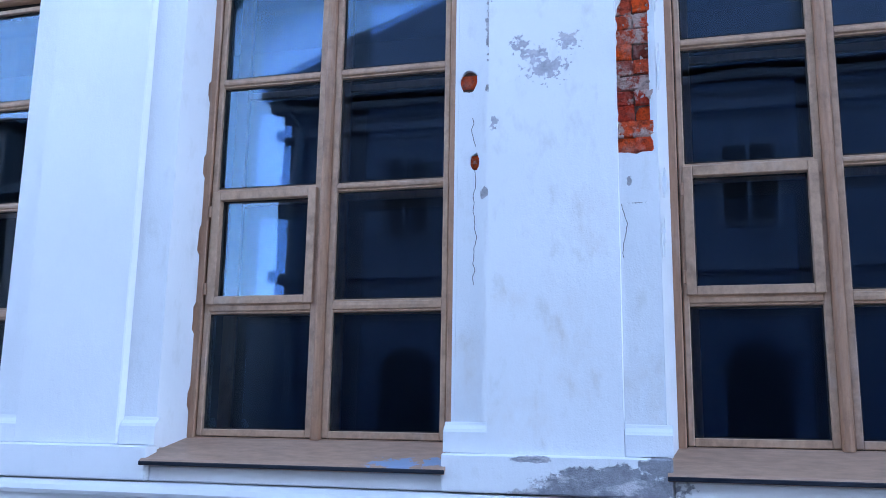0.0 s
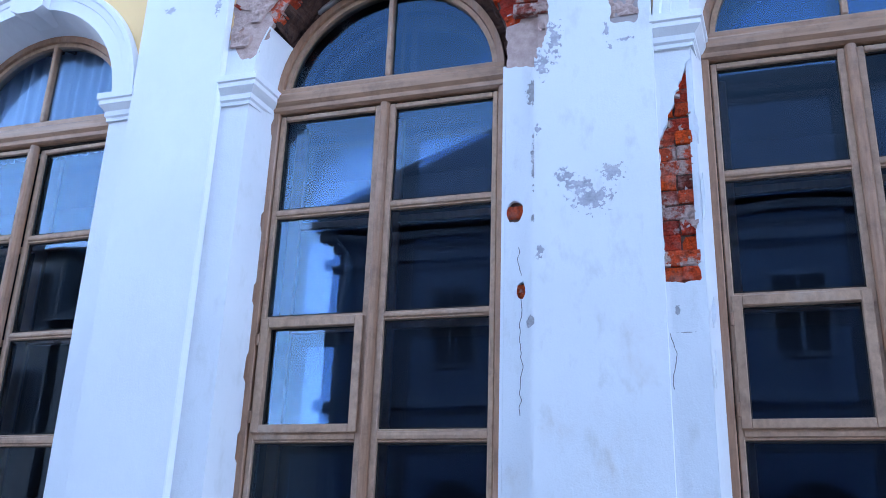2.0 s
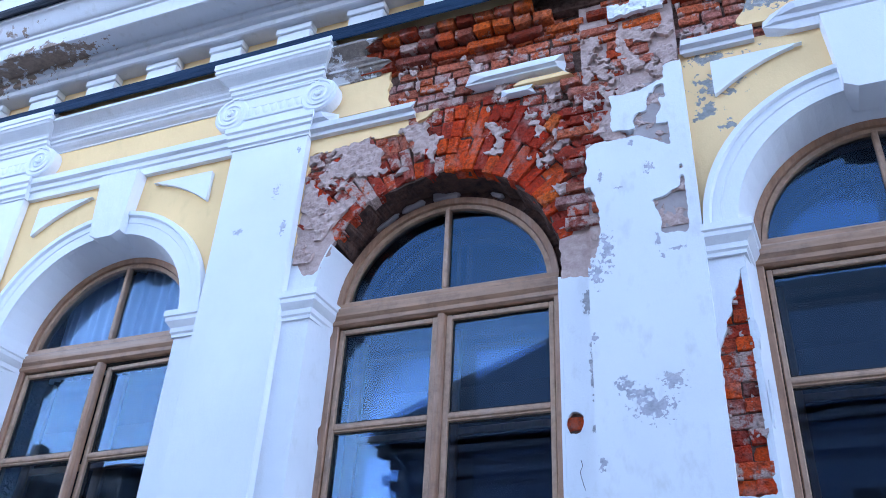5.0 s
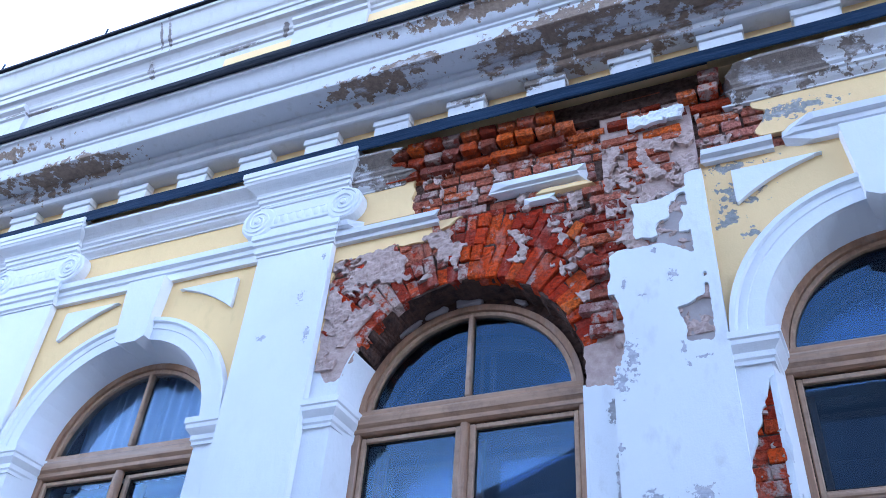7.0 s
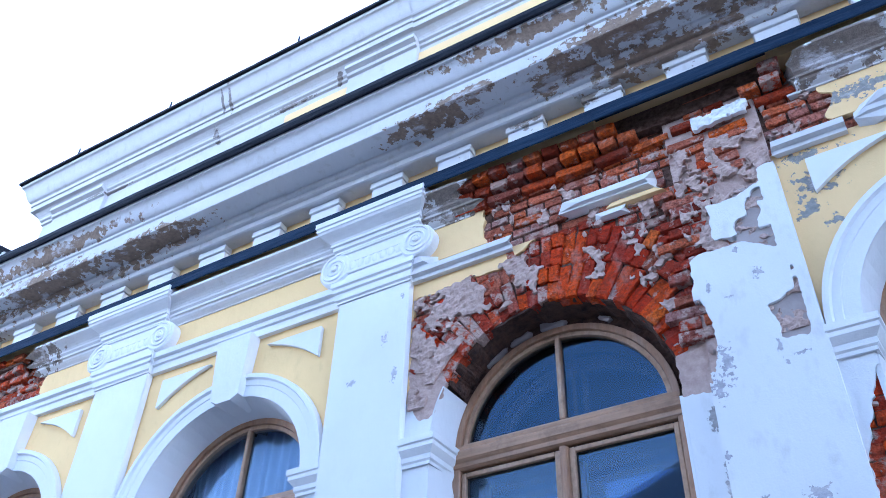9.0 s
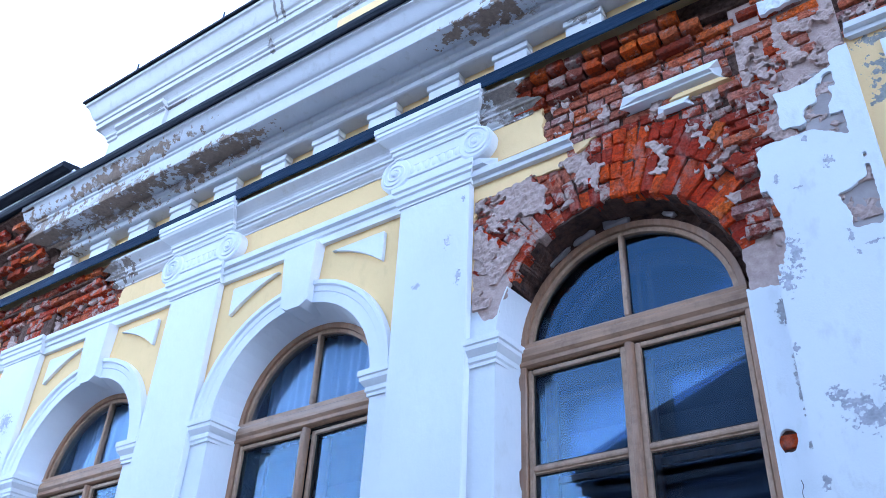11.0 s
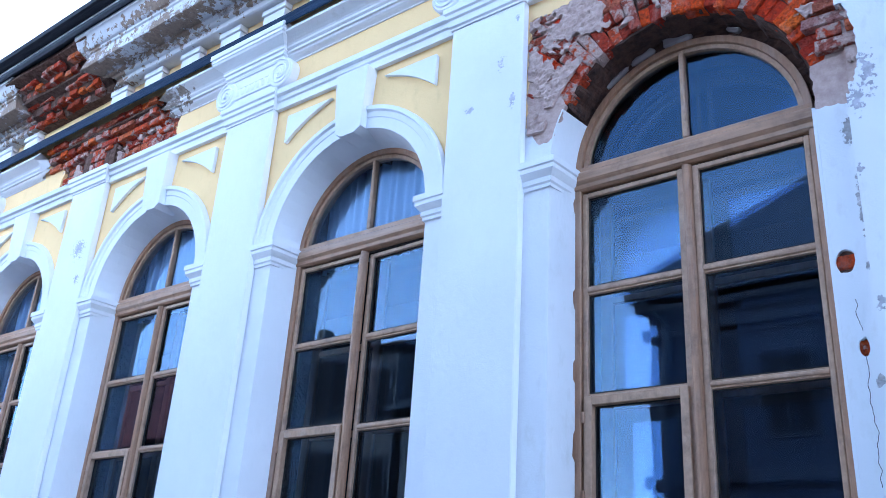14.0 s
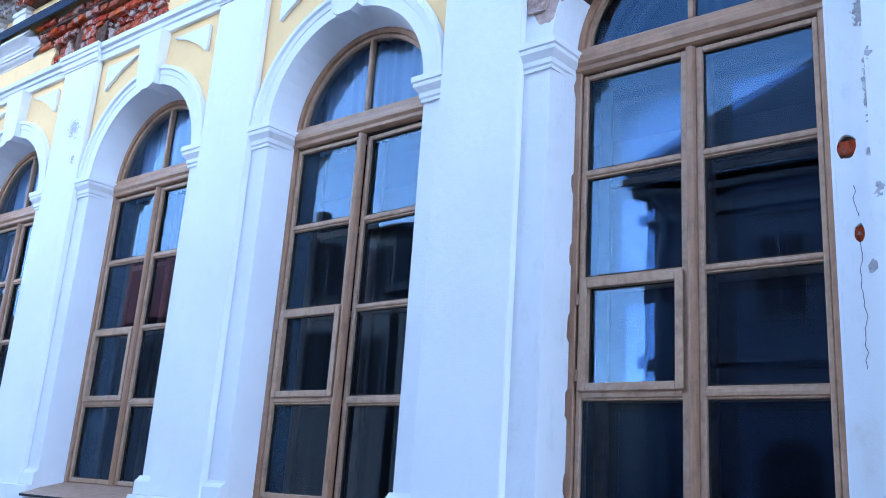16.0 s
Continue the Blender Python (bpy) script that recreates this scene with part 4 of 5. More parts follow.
def broken_shaft(x, z):
    crown_line = 4.725 - 0.62 * max(0.0, x - 1.19) - 0.6 * max(0.0, 0.96 - x)
    d = min(crown_line - z, ell(x, z, 0.872, 4.21, 0.088, 0.27), ell(x, z, 0.86, 4.62, 0.045, 0.16))          # the tall lower part
    d = min(d, max(1.262 + 0.12 * (4.2 - z) - x, x - 1.405, 4.07 + 0.15 * (1.34 - x) - z, z - 4.30 - 0.4 * (x - 1.28)) + ragged(x, z, 0.02, 9, 61), ell(x, z, 1.396, 4.43, 0.016, 0.13))      # patch fallen beside the corner, and the crack above it
    isle = min(z - 4.78, x - 1.058, 5.035 + 0.34 * max(0.0, x - 1.20) - z)                                 # island of limewash higher up
    isle = min(isle, ell(x, z, 1.335, 5.005, 0.042, 0.05), ell(x, z, 1.285, 4.92, 0.036, 0.085), ell(x, z, 1.235, 4.81, 0.062, 0.085))
    edge = min(x - 1.358 - 0.044 * min(1.0, max(0.0, (4.62 - z) / 0.15)), 5.20 - z)                         # strip along the corner
    return max(d, isle, edge) + ragged(x, z, 0.015, 15, 11)


sheet_object("shaft", broken_shaft, cx - H_PIER, cx + H_PIER, 1.472, 5.265, 0.012, Y_PIER, Y_BRICK - 0.02, m_pier, broken, "flaking white limewash on grey render")
bm = solid(-0.475, 0.475, -0.315, -0.222, 1.315, 1.472, 0.008)
bm.transform(pose(cx, 0, 0))
part("plinth", bm, m_plinth, broken, "chipped plinth with bare grey render")
for s in (-1, 1):
    prof = [(-0.222, 1.602), (-0.232, 1.60)] + curve_pts(-0.234, 1.595, -0.262, 1.565, "cyma", 4) + [(-0.266, 1.56), (-0.266, 1.475), (-0.222, 1.475)]
    part("base_block", moulding(prof, *sorted((cx + s * (H_PIER + 0.003), cx + s * 0.478)), back=-0.20), m_white, broken)
core = box(bmesh.new(), cx - H_PIER + 0.01, cx + H_PIER - 0.01, -0.238, -0.19, 4.0, 5.9)
part("core", core, m_render, broken, "bare mortar core")
sheet_object("undercoat", lambda x, z: min(x - 1.165 - 0.10 * max(0.0, z - 4.8), 5.10 - z, z - 4.02) + ragged(x, z, 0.02, 11, 27),
             cx - 0.05, cx + H_PIER - 0.004, 4.0, 5.12, 0.014, -0.262, -0.23, m_undercoat, broken, "smooth grey undercoat render")
left_pil = thing("pilaster", "white pilaster whose capital has fallen from the brick", "pilaster", "pilasters of the facade")
part("shaft", box(bmesh.new(), -H_PIER, H_PIER, Y_PIER, Y_WALL - 0.002, 1.472, 5.265, 0.006), m_clean, left_pil)
base_parts(left_pil, m_white)
neck_parts(left_pil, m_white)
part("core", box(bmesh.new(), -0.27, 0.27, -0.25, -0.19, 5.43, 5.9), m_mortar, left_pil, "bare mortar core")
left_pil.matrix_basis = pose(PITCH * -2.5, 0, 0)


# ---- string course, cornices, flashing, gutter, attic: long runs along the facade ----
X_L, X_R = BAYS[0] * PITCH - 1.0, BAYS[-1] * PITCH + 1.0
STRING = [(-0.222, 5.432), (-0.30, 5.424), (-0.30, 5.375), (-0.272, 5.365), (-0.272, 5.33), (-0.255, 5.322), (-0.255, 5.262), (-0.222, 5.262)]
string = thing("string_course", "white moulded string course between the pilasters, broken off in places", "string course", kind="structure")
for k in BAYS:
    a, b = PITCH * (k - 0.5) + H_PIER, PITCH * (k + 0.5) - H_PIER
    if k == 0:
        part("moulding", moulding([(-0.222, 5.345), (-0.285, 5.34), (-0.285, 5.30), (-0.255, 5.29), (-0.255, 5.262), (-0.222, 5.262)], a, -0.13, (0, 0.2), step=0.2), m_bed, string)
        part("moulding", moulding(STRING, a, a + 0.20, (0, 0.1), step=0.1), m_bed, string)
        part("moulding", moulding([(-0.222, 5.34), (-0.258, 5.335), (-0.258, 5.305), (-0.222, 5.30)], 0.44, 0.86, (0.15, 0.1), step=0.08), m_wornyellow, string, "loose yellow strip under the moulding")
        part("moulding", moulding([(-0.222, 5.30), (-0.25, 5.295), (-0.25, 5.262), (-0.222, 5.255)], 0.40, 0.62, (0.1, 0.1), step=0.08), m_white, string)
        bm = moulding([(-0.222, 5.445), (-0.30, 5.435), (-0.30, 5.392), (-0.275, 5.384), (-0.275, 5.372), (-0.222, 5.368)], 0.15, 0.82, (0.25, 0.05), step=0.15)
        part("moulding", bm, m_white, string, "loose surviving length of moulding")
    elif k == 1:
        part("moulding", moulding([(-0.222, 5.345), (-0.285, 5.34), (-0.285, 5.30), (-0.255, 5.29), (-0.255, 5.262), (-0.222, 5.262)], a, a + 0.4, (0.05, 0), step=0.2), m_bed, string)
        part("moulding", moulding(STRING, a + 0.4, b, (0.3, 0), step=0.2), m_bed, string)
    else:
        part("moulding", moulding(STRING, a, b), m_clean if k != -3 else m_bed, string)

BED = [(-0.405, 5.885), (-0.405, 5.862)] + curve_pts(-0.395, 5.855, -0.315, 5.78, "cavetto", 5) + [(-0.30, 5.765), (-0.30, 5.745)] + curve_pts(-0.285, 5.74, -0.24, 5.695, "ovolo", 3) + [(-0.24, 5.685)]
bed = thing("lower_cornice", "white bed moulding under the flashing, fallen away from the brick in two stretches", "cornice", kind="structure")
for a, b, rag in ((X_L, -6.75, (0, 0.25)), (-4.85, -0.32, (0.25, 0.3)), (1.62, X_R, (0.25, 0))):
    part("moulding", moulding(BED, a, b, rag, back=-0.2, step=0.25), m_bed, bed)

DENTIL_Y = -0.36
dentils = thing("dentil_band", "yellow band with white dentil blocks above the flashing", "cornice", kind="structure")
for a, b, low in ((X_L, 0.50, 5.95), (0.50, 1.60, 6.09), (1.60, X_R, 5.95)):
    part("band", moulding([(-0.325, 6.204), (-0.325, low)], a, b, back=-0.19), m_wornyellow, dentils, "yellow limewash")
for n in range(-30, 14):
    x = 0.04 + 0.5545 * n
    if x < X_L or x > X_R or n in (-11, -12):
        continue
    bm = solid(x - 0.13, x + 0.13, -0.39, -0.32, 6.03, 6.148, 0.005)
    box(bm, x - 0.14, x + 0.14, -0.405, -0.32, 6.15, 6.204, 0.004)
    part("dentil", bm, m_bed if -2 < n < 6 else m_clean, dentils)

flash = mesh_object("flashing", moulding([(-0.30, 6.07), (-0.425, 6.024), (-0.432, 5.915), (-0.425, 5.908), (-0.418, 5.915), (-0.41, 6.01), (-0.30, 6.05)], X_L, X_R, back=-0.29, step=0.11, sag=0.011), m_lead)
tagged(flash, "dented blue-grey tin flashing over the bed moulding", "flashing", kind="structure")

CROWN = ([(-0.79, 6.655), (-0.83, 6.645), (-0.83, 6.615)] + curve_pts(-0.822, 6.612, -0.722, 6.50, "recta", 12) + [(-0.715, 6.495), (-0.715, 6.475), (-0.70, 6.465), (-0.70, 6.34), (-0.69, 6.335), (-0.685, 6.345), (-0.515, 6.345)]
         + [(-0.515, 6.318), (-0.505, 6.312), (-0.485, 6.308), (-0.485, 6.272), (-0.475, 6.265), (-0.452, 6.262), (-0.452, 6.215), (-0.44, 6.207), (-0.31, 6.205)])
crown = thing("main_cornice", "deep white crown cornice with brown stains and render fallen from the brick", "cornice", kind="structure")
part("cornice_run", moulding(CROWN, -5.80, X_R, (0.25, 0), back=-0.19, step=0.3), m_cornice, crown)
part("cornice_run", moulding(CROWN, X_L, -6.95, (0, 0.25), back=-0.19, step=0.3), m_cornice, crown)
STUMP = [(-0.80, 6.655), (-0.81, 6.60), (-0.70, 6.575), (-0.62, 6.53), (-0.60, 6.43), (-0.51, 6.41), (-0.49, 6.32), (-0.42, 6.29), (-0.40, 6.215), (-0.31, 6.205)]
part("cornice_core", moulding(STUMP, -7.15, -5.60, back=-0.19, step=0.06, sag=0.05), m_mortar, crown, "bare mortar core of the cornice")

gutter = mesh_object("roof_gutter", moulding([(-0.55, 6.79), (-0.80, 6.74), (-0.845, 6.735), (-0.868, 6.71), (-0.872, 6.665), (-0.858, 6.635), (-0.84, 6.632), (-0.835, 6.66), (-0.80, 6.665)], X_L, X_R, back=-0.55, step=0.2, sag=0.01), m_gutter)
tagged(gutter, "black tin roof edge and gutter on the cornice", "gutter", kind="structure")

ATTIC_END = -5.50
ATTIC = ([(-0.59, 8.215), (-0.605, 8.205), (-0.605, 8.165)] + curve_pts(-0.597, 8.16, -0.50, 7.985, "recta", 10) + [(-0.49, 7.975), (-0.49, 7.935), (-0.475, 7.93), (-0.475, 7.865), (-0.44, 7.855)]
         + curve_pts(-0.435, 7.85, -0.39, 7.77, "cavetto", 4) + [(-0.385, 7.765), (-0.37, 7.755), (-0.37, 7.72), (-0.35, 7.71), (-0.35, 6.62)])
attic = thing("attic_parapet", "white moulded attic parapet above the main cornice, streaked with dirt", "parapet", kind="structure")


def attic_run(x0, x1, push=0.0):
    bm = bmesh.new()
    rings = []
    for x, mitre in ((x0, -1), (x1, 1)):
        m = mitre if (x == x0 and x0 == ATTIC_END) else 0
        rings.append([bm.verts.new((x + m * (-0.35 - y), y - push, z)) for y, z in ATTIC])
    if x0 == ATTIC_END:
        rings.insert(0, [bm.verts.new((x0 - (-0.35 - y), 1.5, z)) for y, z in ATTIC])
    back = [bm.verts.new((x1, 0.2, ATTIC[0][1])), bm.verts.new((x1, 0.2, 6.62))]
    for p, q in zip(rings, rings[1:]):
        for j in range(len(ATTIC) - 1):
            bm.faces.new((p[j], p[j + 1], q[j + 1], q[j]))
    top = [bm.verts.new((x0 - 0.25, 0.2, 8.215)), bm.verts.new((x1, 0.2, 8.215))]
    bm.faces.new((rings[-2][0], rings[-1][0], top[1], top[0]))
    return bm


part("parapet_run", attic_run(ATTIC_END, -0.9), m_attic, attic)
part("parapet_run", attic_run(-0.92, X_R, -0.012), m_attic, attic)
for a, b in ((-5.3, -4.55), (-1.6, -0.9)):
    part("raised_panel", moulding([(-0.45, 7.80), (-0.45, 7.76), (-0.41, 7.74), (-0.41, 7.70), (-0.385, 7.69), (-0.385, 6.7)], a, b, back=-0.3), m_attic, attic)
part("attic_wall", box(bmesh.new(), -2.3, X_R, -0.356, -0.30, 6.62, 7.64), m_wornyellow, attic, "yellow limewash")
cope = mesh_object("parapet_flashing", moulding([(-0.45, 8.262), (-0.60, 8.245), (-0.635, 8.235), (-0.635, 8.205), (-0.60, 8.212)], -5.78, X_R, back=-0.2, step=0.35), m_gutter)
tagged(cope, "dark tin coping along the attic parapet", "flashing", kind="structure")
for x in (-3.62, -2.05, -4.9):
    clip = mesh_object("coping_hook", solid(x - 0.006, x + 0.006, -0.63, -0.615, 8.23, 8.33, 0.002), m_lead)
    tagged(clip, "bent metal hook standing on the tin coping", "hook", "coping hooks")
low = thing("roof_edge", "low white parapet with dark tin coping beside the attic", "roof edge", kind="structure")
part("upstand", solid(X_L, ATTIC_END - 0.02, -0.60, -0.35, 6.68, 7.20, 0.01), m_attic, low)
part("coping", moulding([(-0.50, 7.28), (-0.70, 7.24), (-0.72, 7.225), (-0.71, 7.18), (-0.68, 7.175)], X_L, ATTIC_END - 0.05, back=-0.3, step=0.3), m_gutter, low)


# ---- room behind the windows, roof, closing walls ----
room = thing("interior", "room behind the windows, its dimness put into near-black walls", "room", kind="structure")
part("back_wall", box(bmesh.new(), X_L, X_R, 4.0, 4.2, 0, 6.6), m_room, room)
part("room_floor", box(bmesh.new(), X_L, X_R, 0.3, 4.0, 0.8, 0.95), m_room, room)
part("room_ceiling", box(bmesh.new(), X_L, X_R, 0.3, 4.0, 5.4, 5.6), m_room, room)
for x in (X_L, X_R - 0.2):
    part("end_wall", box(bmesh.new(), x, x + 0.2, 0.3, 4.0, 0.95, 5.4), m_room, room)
roof = mesh_object("roof", moulding([(0.25, 8.2), (0.2, 8.1), (0.2, 6.62)], X_L, X_R, back=9.0), m_roof)
tagged(roof, "tin roof of the building", "roof", kind="structure")


def curtain():
    """A pale hanging curtain with soft folds, behind the fanlight."""
    bm = bmesh.new()
    n = 120
    rows = []
    for i in range(n + 1):
        x = -0.58 + 1.16 * i / n
        y = 0.15 + 0.016 * math.sin(i * 0.75) + 0.012 * math.sin(i * 0.31 + 1)
        rows.append([bm.verts.new(p) for p in ((x, y, 3.95), (x, y, 4.72), (x, y + 0.004, 4.72), (x, y + 0.004, 3.95))])
    for p, q in zip(rows, rows[1:]):
        for j in range(4):
            bm.faces.new((p[j], p[(j + 1) % 4], q[(j + 1) % 4], q[j]))
    ob = mesh_object("curtain", bm, m_curtain, True)
    return tagged(ob, "pale folded curtain gathered behind the fanlight", "curtain", "curtains")


first_curtain = curtain()
for k in (-2, -3, -4):
    copy_thing(first_curtain, pose(PITCH * k, 0, 0))
first_curtain.matrix_basis = pose(-PITCH, 0, 0)


# ---- houses across the street, seen in the panes ----
def house(label, x0, x1, y, depth, eave, ridge, wall_mat, hip_left, roof_mat=None):
    ob = thing("house", label, "house", "houses across the street")
    part("house_wall", box(bmesh.new(), x0, x1, y - depth, y, 0, eave), wall_mat, ob)
    bm = bmesh.new()
    o = 0.4
    low = [bm.verts.new(p) for p in ((x0 - o, y + o, eave), (x1 + o, y + o, eave), (x1 + o, y - depth - o, eave), (x0 - o, y - depth - o, eave))]
    top = [bm.verts.new((x0 + hip_left, y - depth / 2, ridge)), bm.verts.new((x1 - 0.5, y - depth / 2, ridge))]
    for f in ((low[0], low[1], top[1], top[0]), (low[2], low[3], top[0], top[1]), (low[3], low[0], top[0]), (low[1], low[2], top[1]), low[::-1]):
        bm.faces.new(f)
    part("house_roof", bm, roof_mat or m_roof, ob)
    return ob


def house_window(parent, x, y, z0, z1, w, arched=False):
    win = part("house_window", solid(x - w / 2 - 0.1, x + w / 2 + 0.1, y - 0.02, y + 0.05, z0 - 0.1, z1 + 0.1, 0.01), m_trim, parent)
    part("window_pane", solid(x - w / 2, x + w / 2, y + 0.052, y + 0.06, z0, z1, 0.004), m_dark, win)
    part("window_bar", solid(x - 0.03, x + 0.03, y + 0.062, y + 0.08, z0, z1, 0.004), m_trim, win)


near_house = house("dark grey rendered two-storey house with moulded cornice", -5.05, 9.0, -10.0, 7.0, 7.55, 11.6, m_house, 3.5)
aerial = solid(-4.22, -4.19, -10.86, -10.83, 8.5, 9.25, 0.004)
box(aerial, -4.32, -4.22, -10.86, -10.83, 9.08, 9.11)
box(aerial, -4.33, -4.31, -10.86, -10.83, 9.11, 9.32)
part("aerial", aerial, m_roof, near_house, "thin bent aerial on the hip")
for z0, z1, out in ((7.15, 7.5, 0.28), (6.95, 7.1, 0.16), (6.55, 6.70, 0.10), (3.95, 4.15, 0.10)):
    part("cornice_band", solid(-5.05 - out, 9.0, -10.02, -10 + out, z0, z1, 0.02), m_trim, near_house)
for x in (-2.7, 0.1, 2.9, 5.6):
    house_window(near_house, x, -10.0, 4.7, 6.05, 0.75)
    bm = bmesh.new()
    arc_ring(bm, 0.001, 0.45, -10.0, -9.98, 0, 180, 14, 2.4)
    box(bm, -0.45, 0.45, -10.0, -9.98, 0.9, 2.4)
    bm.transform(pose(x, 0, 0))
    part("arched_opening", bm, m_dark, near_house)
pipe = bmesh.new()
for a, b in (((-5.0, -9.55, 7.3), (-5.0, -9.55, 7.1)), ((-5.0, -9.55, 7.1), (-4.75, -9.85, 6.75)), ((-4.75, -9.85, 6.75), (-4.75, -9.85, 0.3))):
    a, b = Vector(a), Vector(b)
    d = b - a
    m = Matrix.Translation((a + b) / 2) @ d.to_track_quat("Z", "Y").to_matrix().to_4x4()
    bmesh.ops.create_cone(pipe, cap_ends=True, segments=10, radius1=0.055, radius2=0.055, depth=d.length, matrix=m)
part("downpipe", pipe, m_roof, near_house)
yard = mesh_object("yard_wall", solid(-11.0, -5.1, -10.6, -10.3, 0, 3.7, 0.02), m_house_pale)
tagged(yard, "grey rendered yard wall between two houses", "wall")
far_house = house("grey rendered house with a hipped tin roof", -19.0, -13.6, -11.0, 7.0, 8.0, 9.3, m_house_pale, 2.5)
part("chimney", solid(-14.9, -14.6, -11.3, -11.0, 7.8, 8.6, 0.02), m_house_pale, far_house)
for x in (-17.6, -15.8, -14.2):
    house_window(far_house, x, -11.0, 3.9, 5.2, 0.8)
    house_window(far_house, x, -11.0, 6.3, 7.5, 0.8)
low_house = house("low grey rendered gabled house with a chimney", -13.3, -11.0, -11.0, 3.4, 6.3, 7.95, m_house_pale, 1.2)
part("chimney", solid(-13.05, -12.7, -11.6, -11.25, 6.6, 7.75, 0.02), m_house_pale, low_house)
house_window(low_house, -12.2, -11.0, 4.3, 5.3, 0.6)
third_house = house("grey rendered town house with a dark red roof", -31.0, -19.4, -10.5, 7.0, 5.9, 9.5, m_house, 3.0, m_house_red)
for x in (-28, -25.5, -23, -20.5):
    house_window(third_house, x, -10.5, 3.9, 5.3, 0.9)
right_house = house("grey rendered town house", 9.2, 22.0, -10.2, 7.0, 7.2, 10.0, m_house_pale, 3.0)


# ---- bricks laid bare ----
def brick_mesh(name, lx, lz, seed, material):
    bm = solid(-lx / 2, lx / 2, 0.0, 0.09, -lz / 2, lz / 2, 0.006)
    rng = random.Random(seed)
    for v in bm.verts:
        v.co.x += rng.uniform(-1, 1) * 0.006
        v.co.y += rng.uniform(-1, 1) * 0.005
        v.co.z += rng.uniform(-1, 1) * 0.004
    data = bpy.data.meshes.new(name)
    bmesh.ops.recalc_face_normals(bm, faces=bm.faces)
    bm.to_mesh(data)
    bm.free()
    data.materials.append(material)
    return data


LONG = [brick_mesh("brick", 0.243, 0.066, i, m_brick) for i in range(5)]
HEAD = [brick_mesh("brick", 0.118, 0.066, i + 50, m_brick) for i in range(5)]
HEAVY = [brick_mesh("brick", 0.243, 0.066, i + 20, m_heavy) for i in range(5)]
LIMED = [brick_mesh("brick", 0.243, 0.066, i + 90, m_limed) for i in range(5)]
LIMED_HEAD = [brick_mesh("brick", 0.118, 0.066, i + 120, m_limed) for i in range(5)]
FRESH = [brick_mesh("brick", 0.243, 0.066, i + 150, m_fresh) for i in range(5)]
FRESH_HEAD = [brick_mesh("brick", 0.118, 0.066, i + 240, m_fresh) for i in range(5)]
DUSTY = [brick_mesh("brick", 0.243, 0.066, i + 180, m_dusty) for i in range(5)]
DUSTY_HEAD = [brick_mesh("brick", 0.118, 0.066, i + 210, m_dusty) for i in range(5)]
rng = random.Random(4)


def lay(data, parent, m):
    ob = new("brick", data)
    ob.parent = parent
    ob.matrix_basis = m
    return ob


def courses(parent, x0, x1, z0, z1, y, keep, long, head, depth=0.010, n=0):
    z = z0
    while z < z1:
        x = x0 - rng.uniform(0.0, 0.2)
        header = n % 2 == 1
        while x < x1:
            w = 0.128 if header else 0.253
            cxx = x + w / 2
            if keep(cxx, z):
                lay(rng.choice(head if header else long), parent, pose(cxx, y + rng.uniform(-depth, depth), z, rng.uniform(-2, 2), rng.uniform(-1.2, 1.2), rng.uniform(-2.5, 2.5)) @ Matrix.Diagonal((rng.uniform(0.93, 1.0), 1, rng.uniform(0.86, 1.03), 1)))
            x += w
        z += 0.077
        n += 1


courses(wall, -0.55, 1.95, 5.33, 5.95, -0.214, lambda x, z: frieze_field(x, z) < 0.06 and not (cx - 0.27 < x < cx + 0.27), DUSTY, DUSTY_HEAD)
courses(broken, cx - 0.27, cx + 0.27, 5.30, 5.95, -0.258, lambda x, z: abs(x - cx) < 0.17, DUSTY + LONG[:2], DUSTY_HEAD + HEAD[:3])
courses(broken, cx - 0.27, cx + 0.27, 4.25, 5.28, -0.254, lambda x, z: broken_shaft(x, z) < 0.05 and x < 1.14, LIMED + DUSTY[:2], LIMED_HEAD + DUSTY_HEAD[:2])
courses(wall, -6.75, -4.5, 5.33, 5.95, -0.214, lambda x, z: frieze_field(x, z) < 0.06 and abs(x + 5.875) > 0.27, DUSTY + LIMED, DUSTY_HEAD + LIMED_HEAD)
courses(left_pil, -0.27, 0.27, 5.46, 5.92, -0.262, lambda x, z: abs(x) < 0.17, LIMED, LIMED_HEAD)
# projecting brick courses that carried the fallen bed moulding
for a, b in ((-0.40, 1.62), (-6.75, -4.9)):
    for i, (z, out) in enumerate(((5.735, -0.262), (5.815, -0.310), (5.893, -0.355))):
        courses(bed, a, b, z, z + 0.05, out, lambda x, z, i=i: rng.random() > 0.04 and not (i == 2 and 0.62 < x < 1.55) and not (i == 1 and 0.80 < x < 1.40), LONG + LIMED[:1] if a > -1 else LIMED + DUSTY[:2] + LONG[:1], HEAD + LIMED_HEAD[:1] if a > -1 else LIMED_HEAD + DUSTY_HEAD[:2] + HEAD[:1], 0.018, n=1 if i else 0)
    part("core", box(bmesh.new(), a, b, -0.26 if a > -1 else -0.33, -0.2, 5.84, 5.93), m_mortar, bed, "bare mortar")
for z, out, head in ((6.25, -0.46, 1), (6.33, -0.52, 1), (6.41, -0.57, 0), (6.49, -0.66, 1), (6.56, -0.73, 1)):
    courses(crown, -7.0, -5.85, z, z + 0.05, out, lambda x, z: rng.random() > 0.18, LIMED + DUSTY[:2], LIMED_HEAD + HEAD[:2], 0.02, n=head)
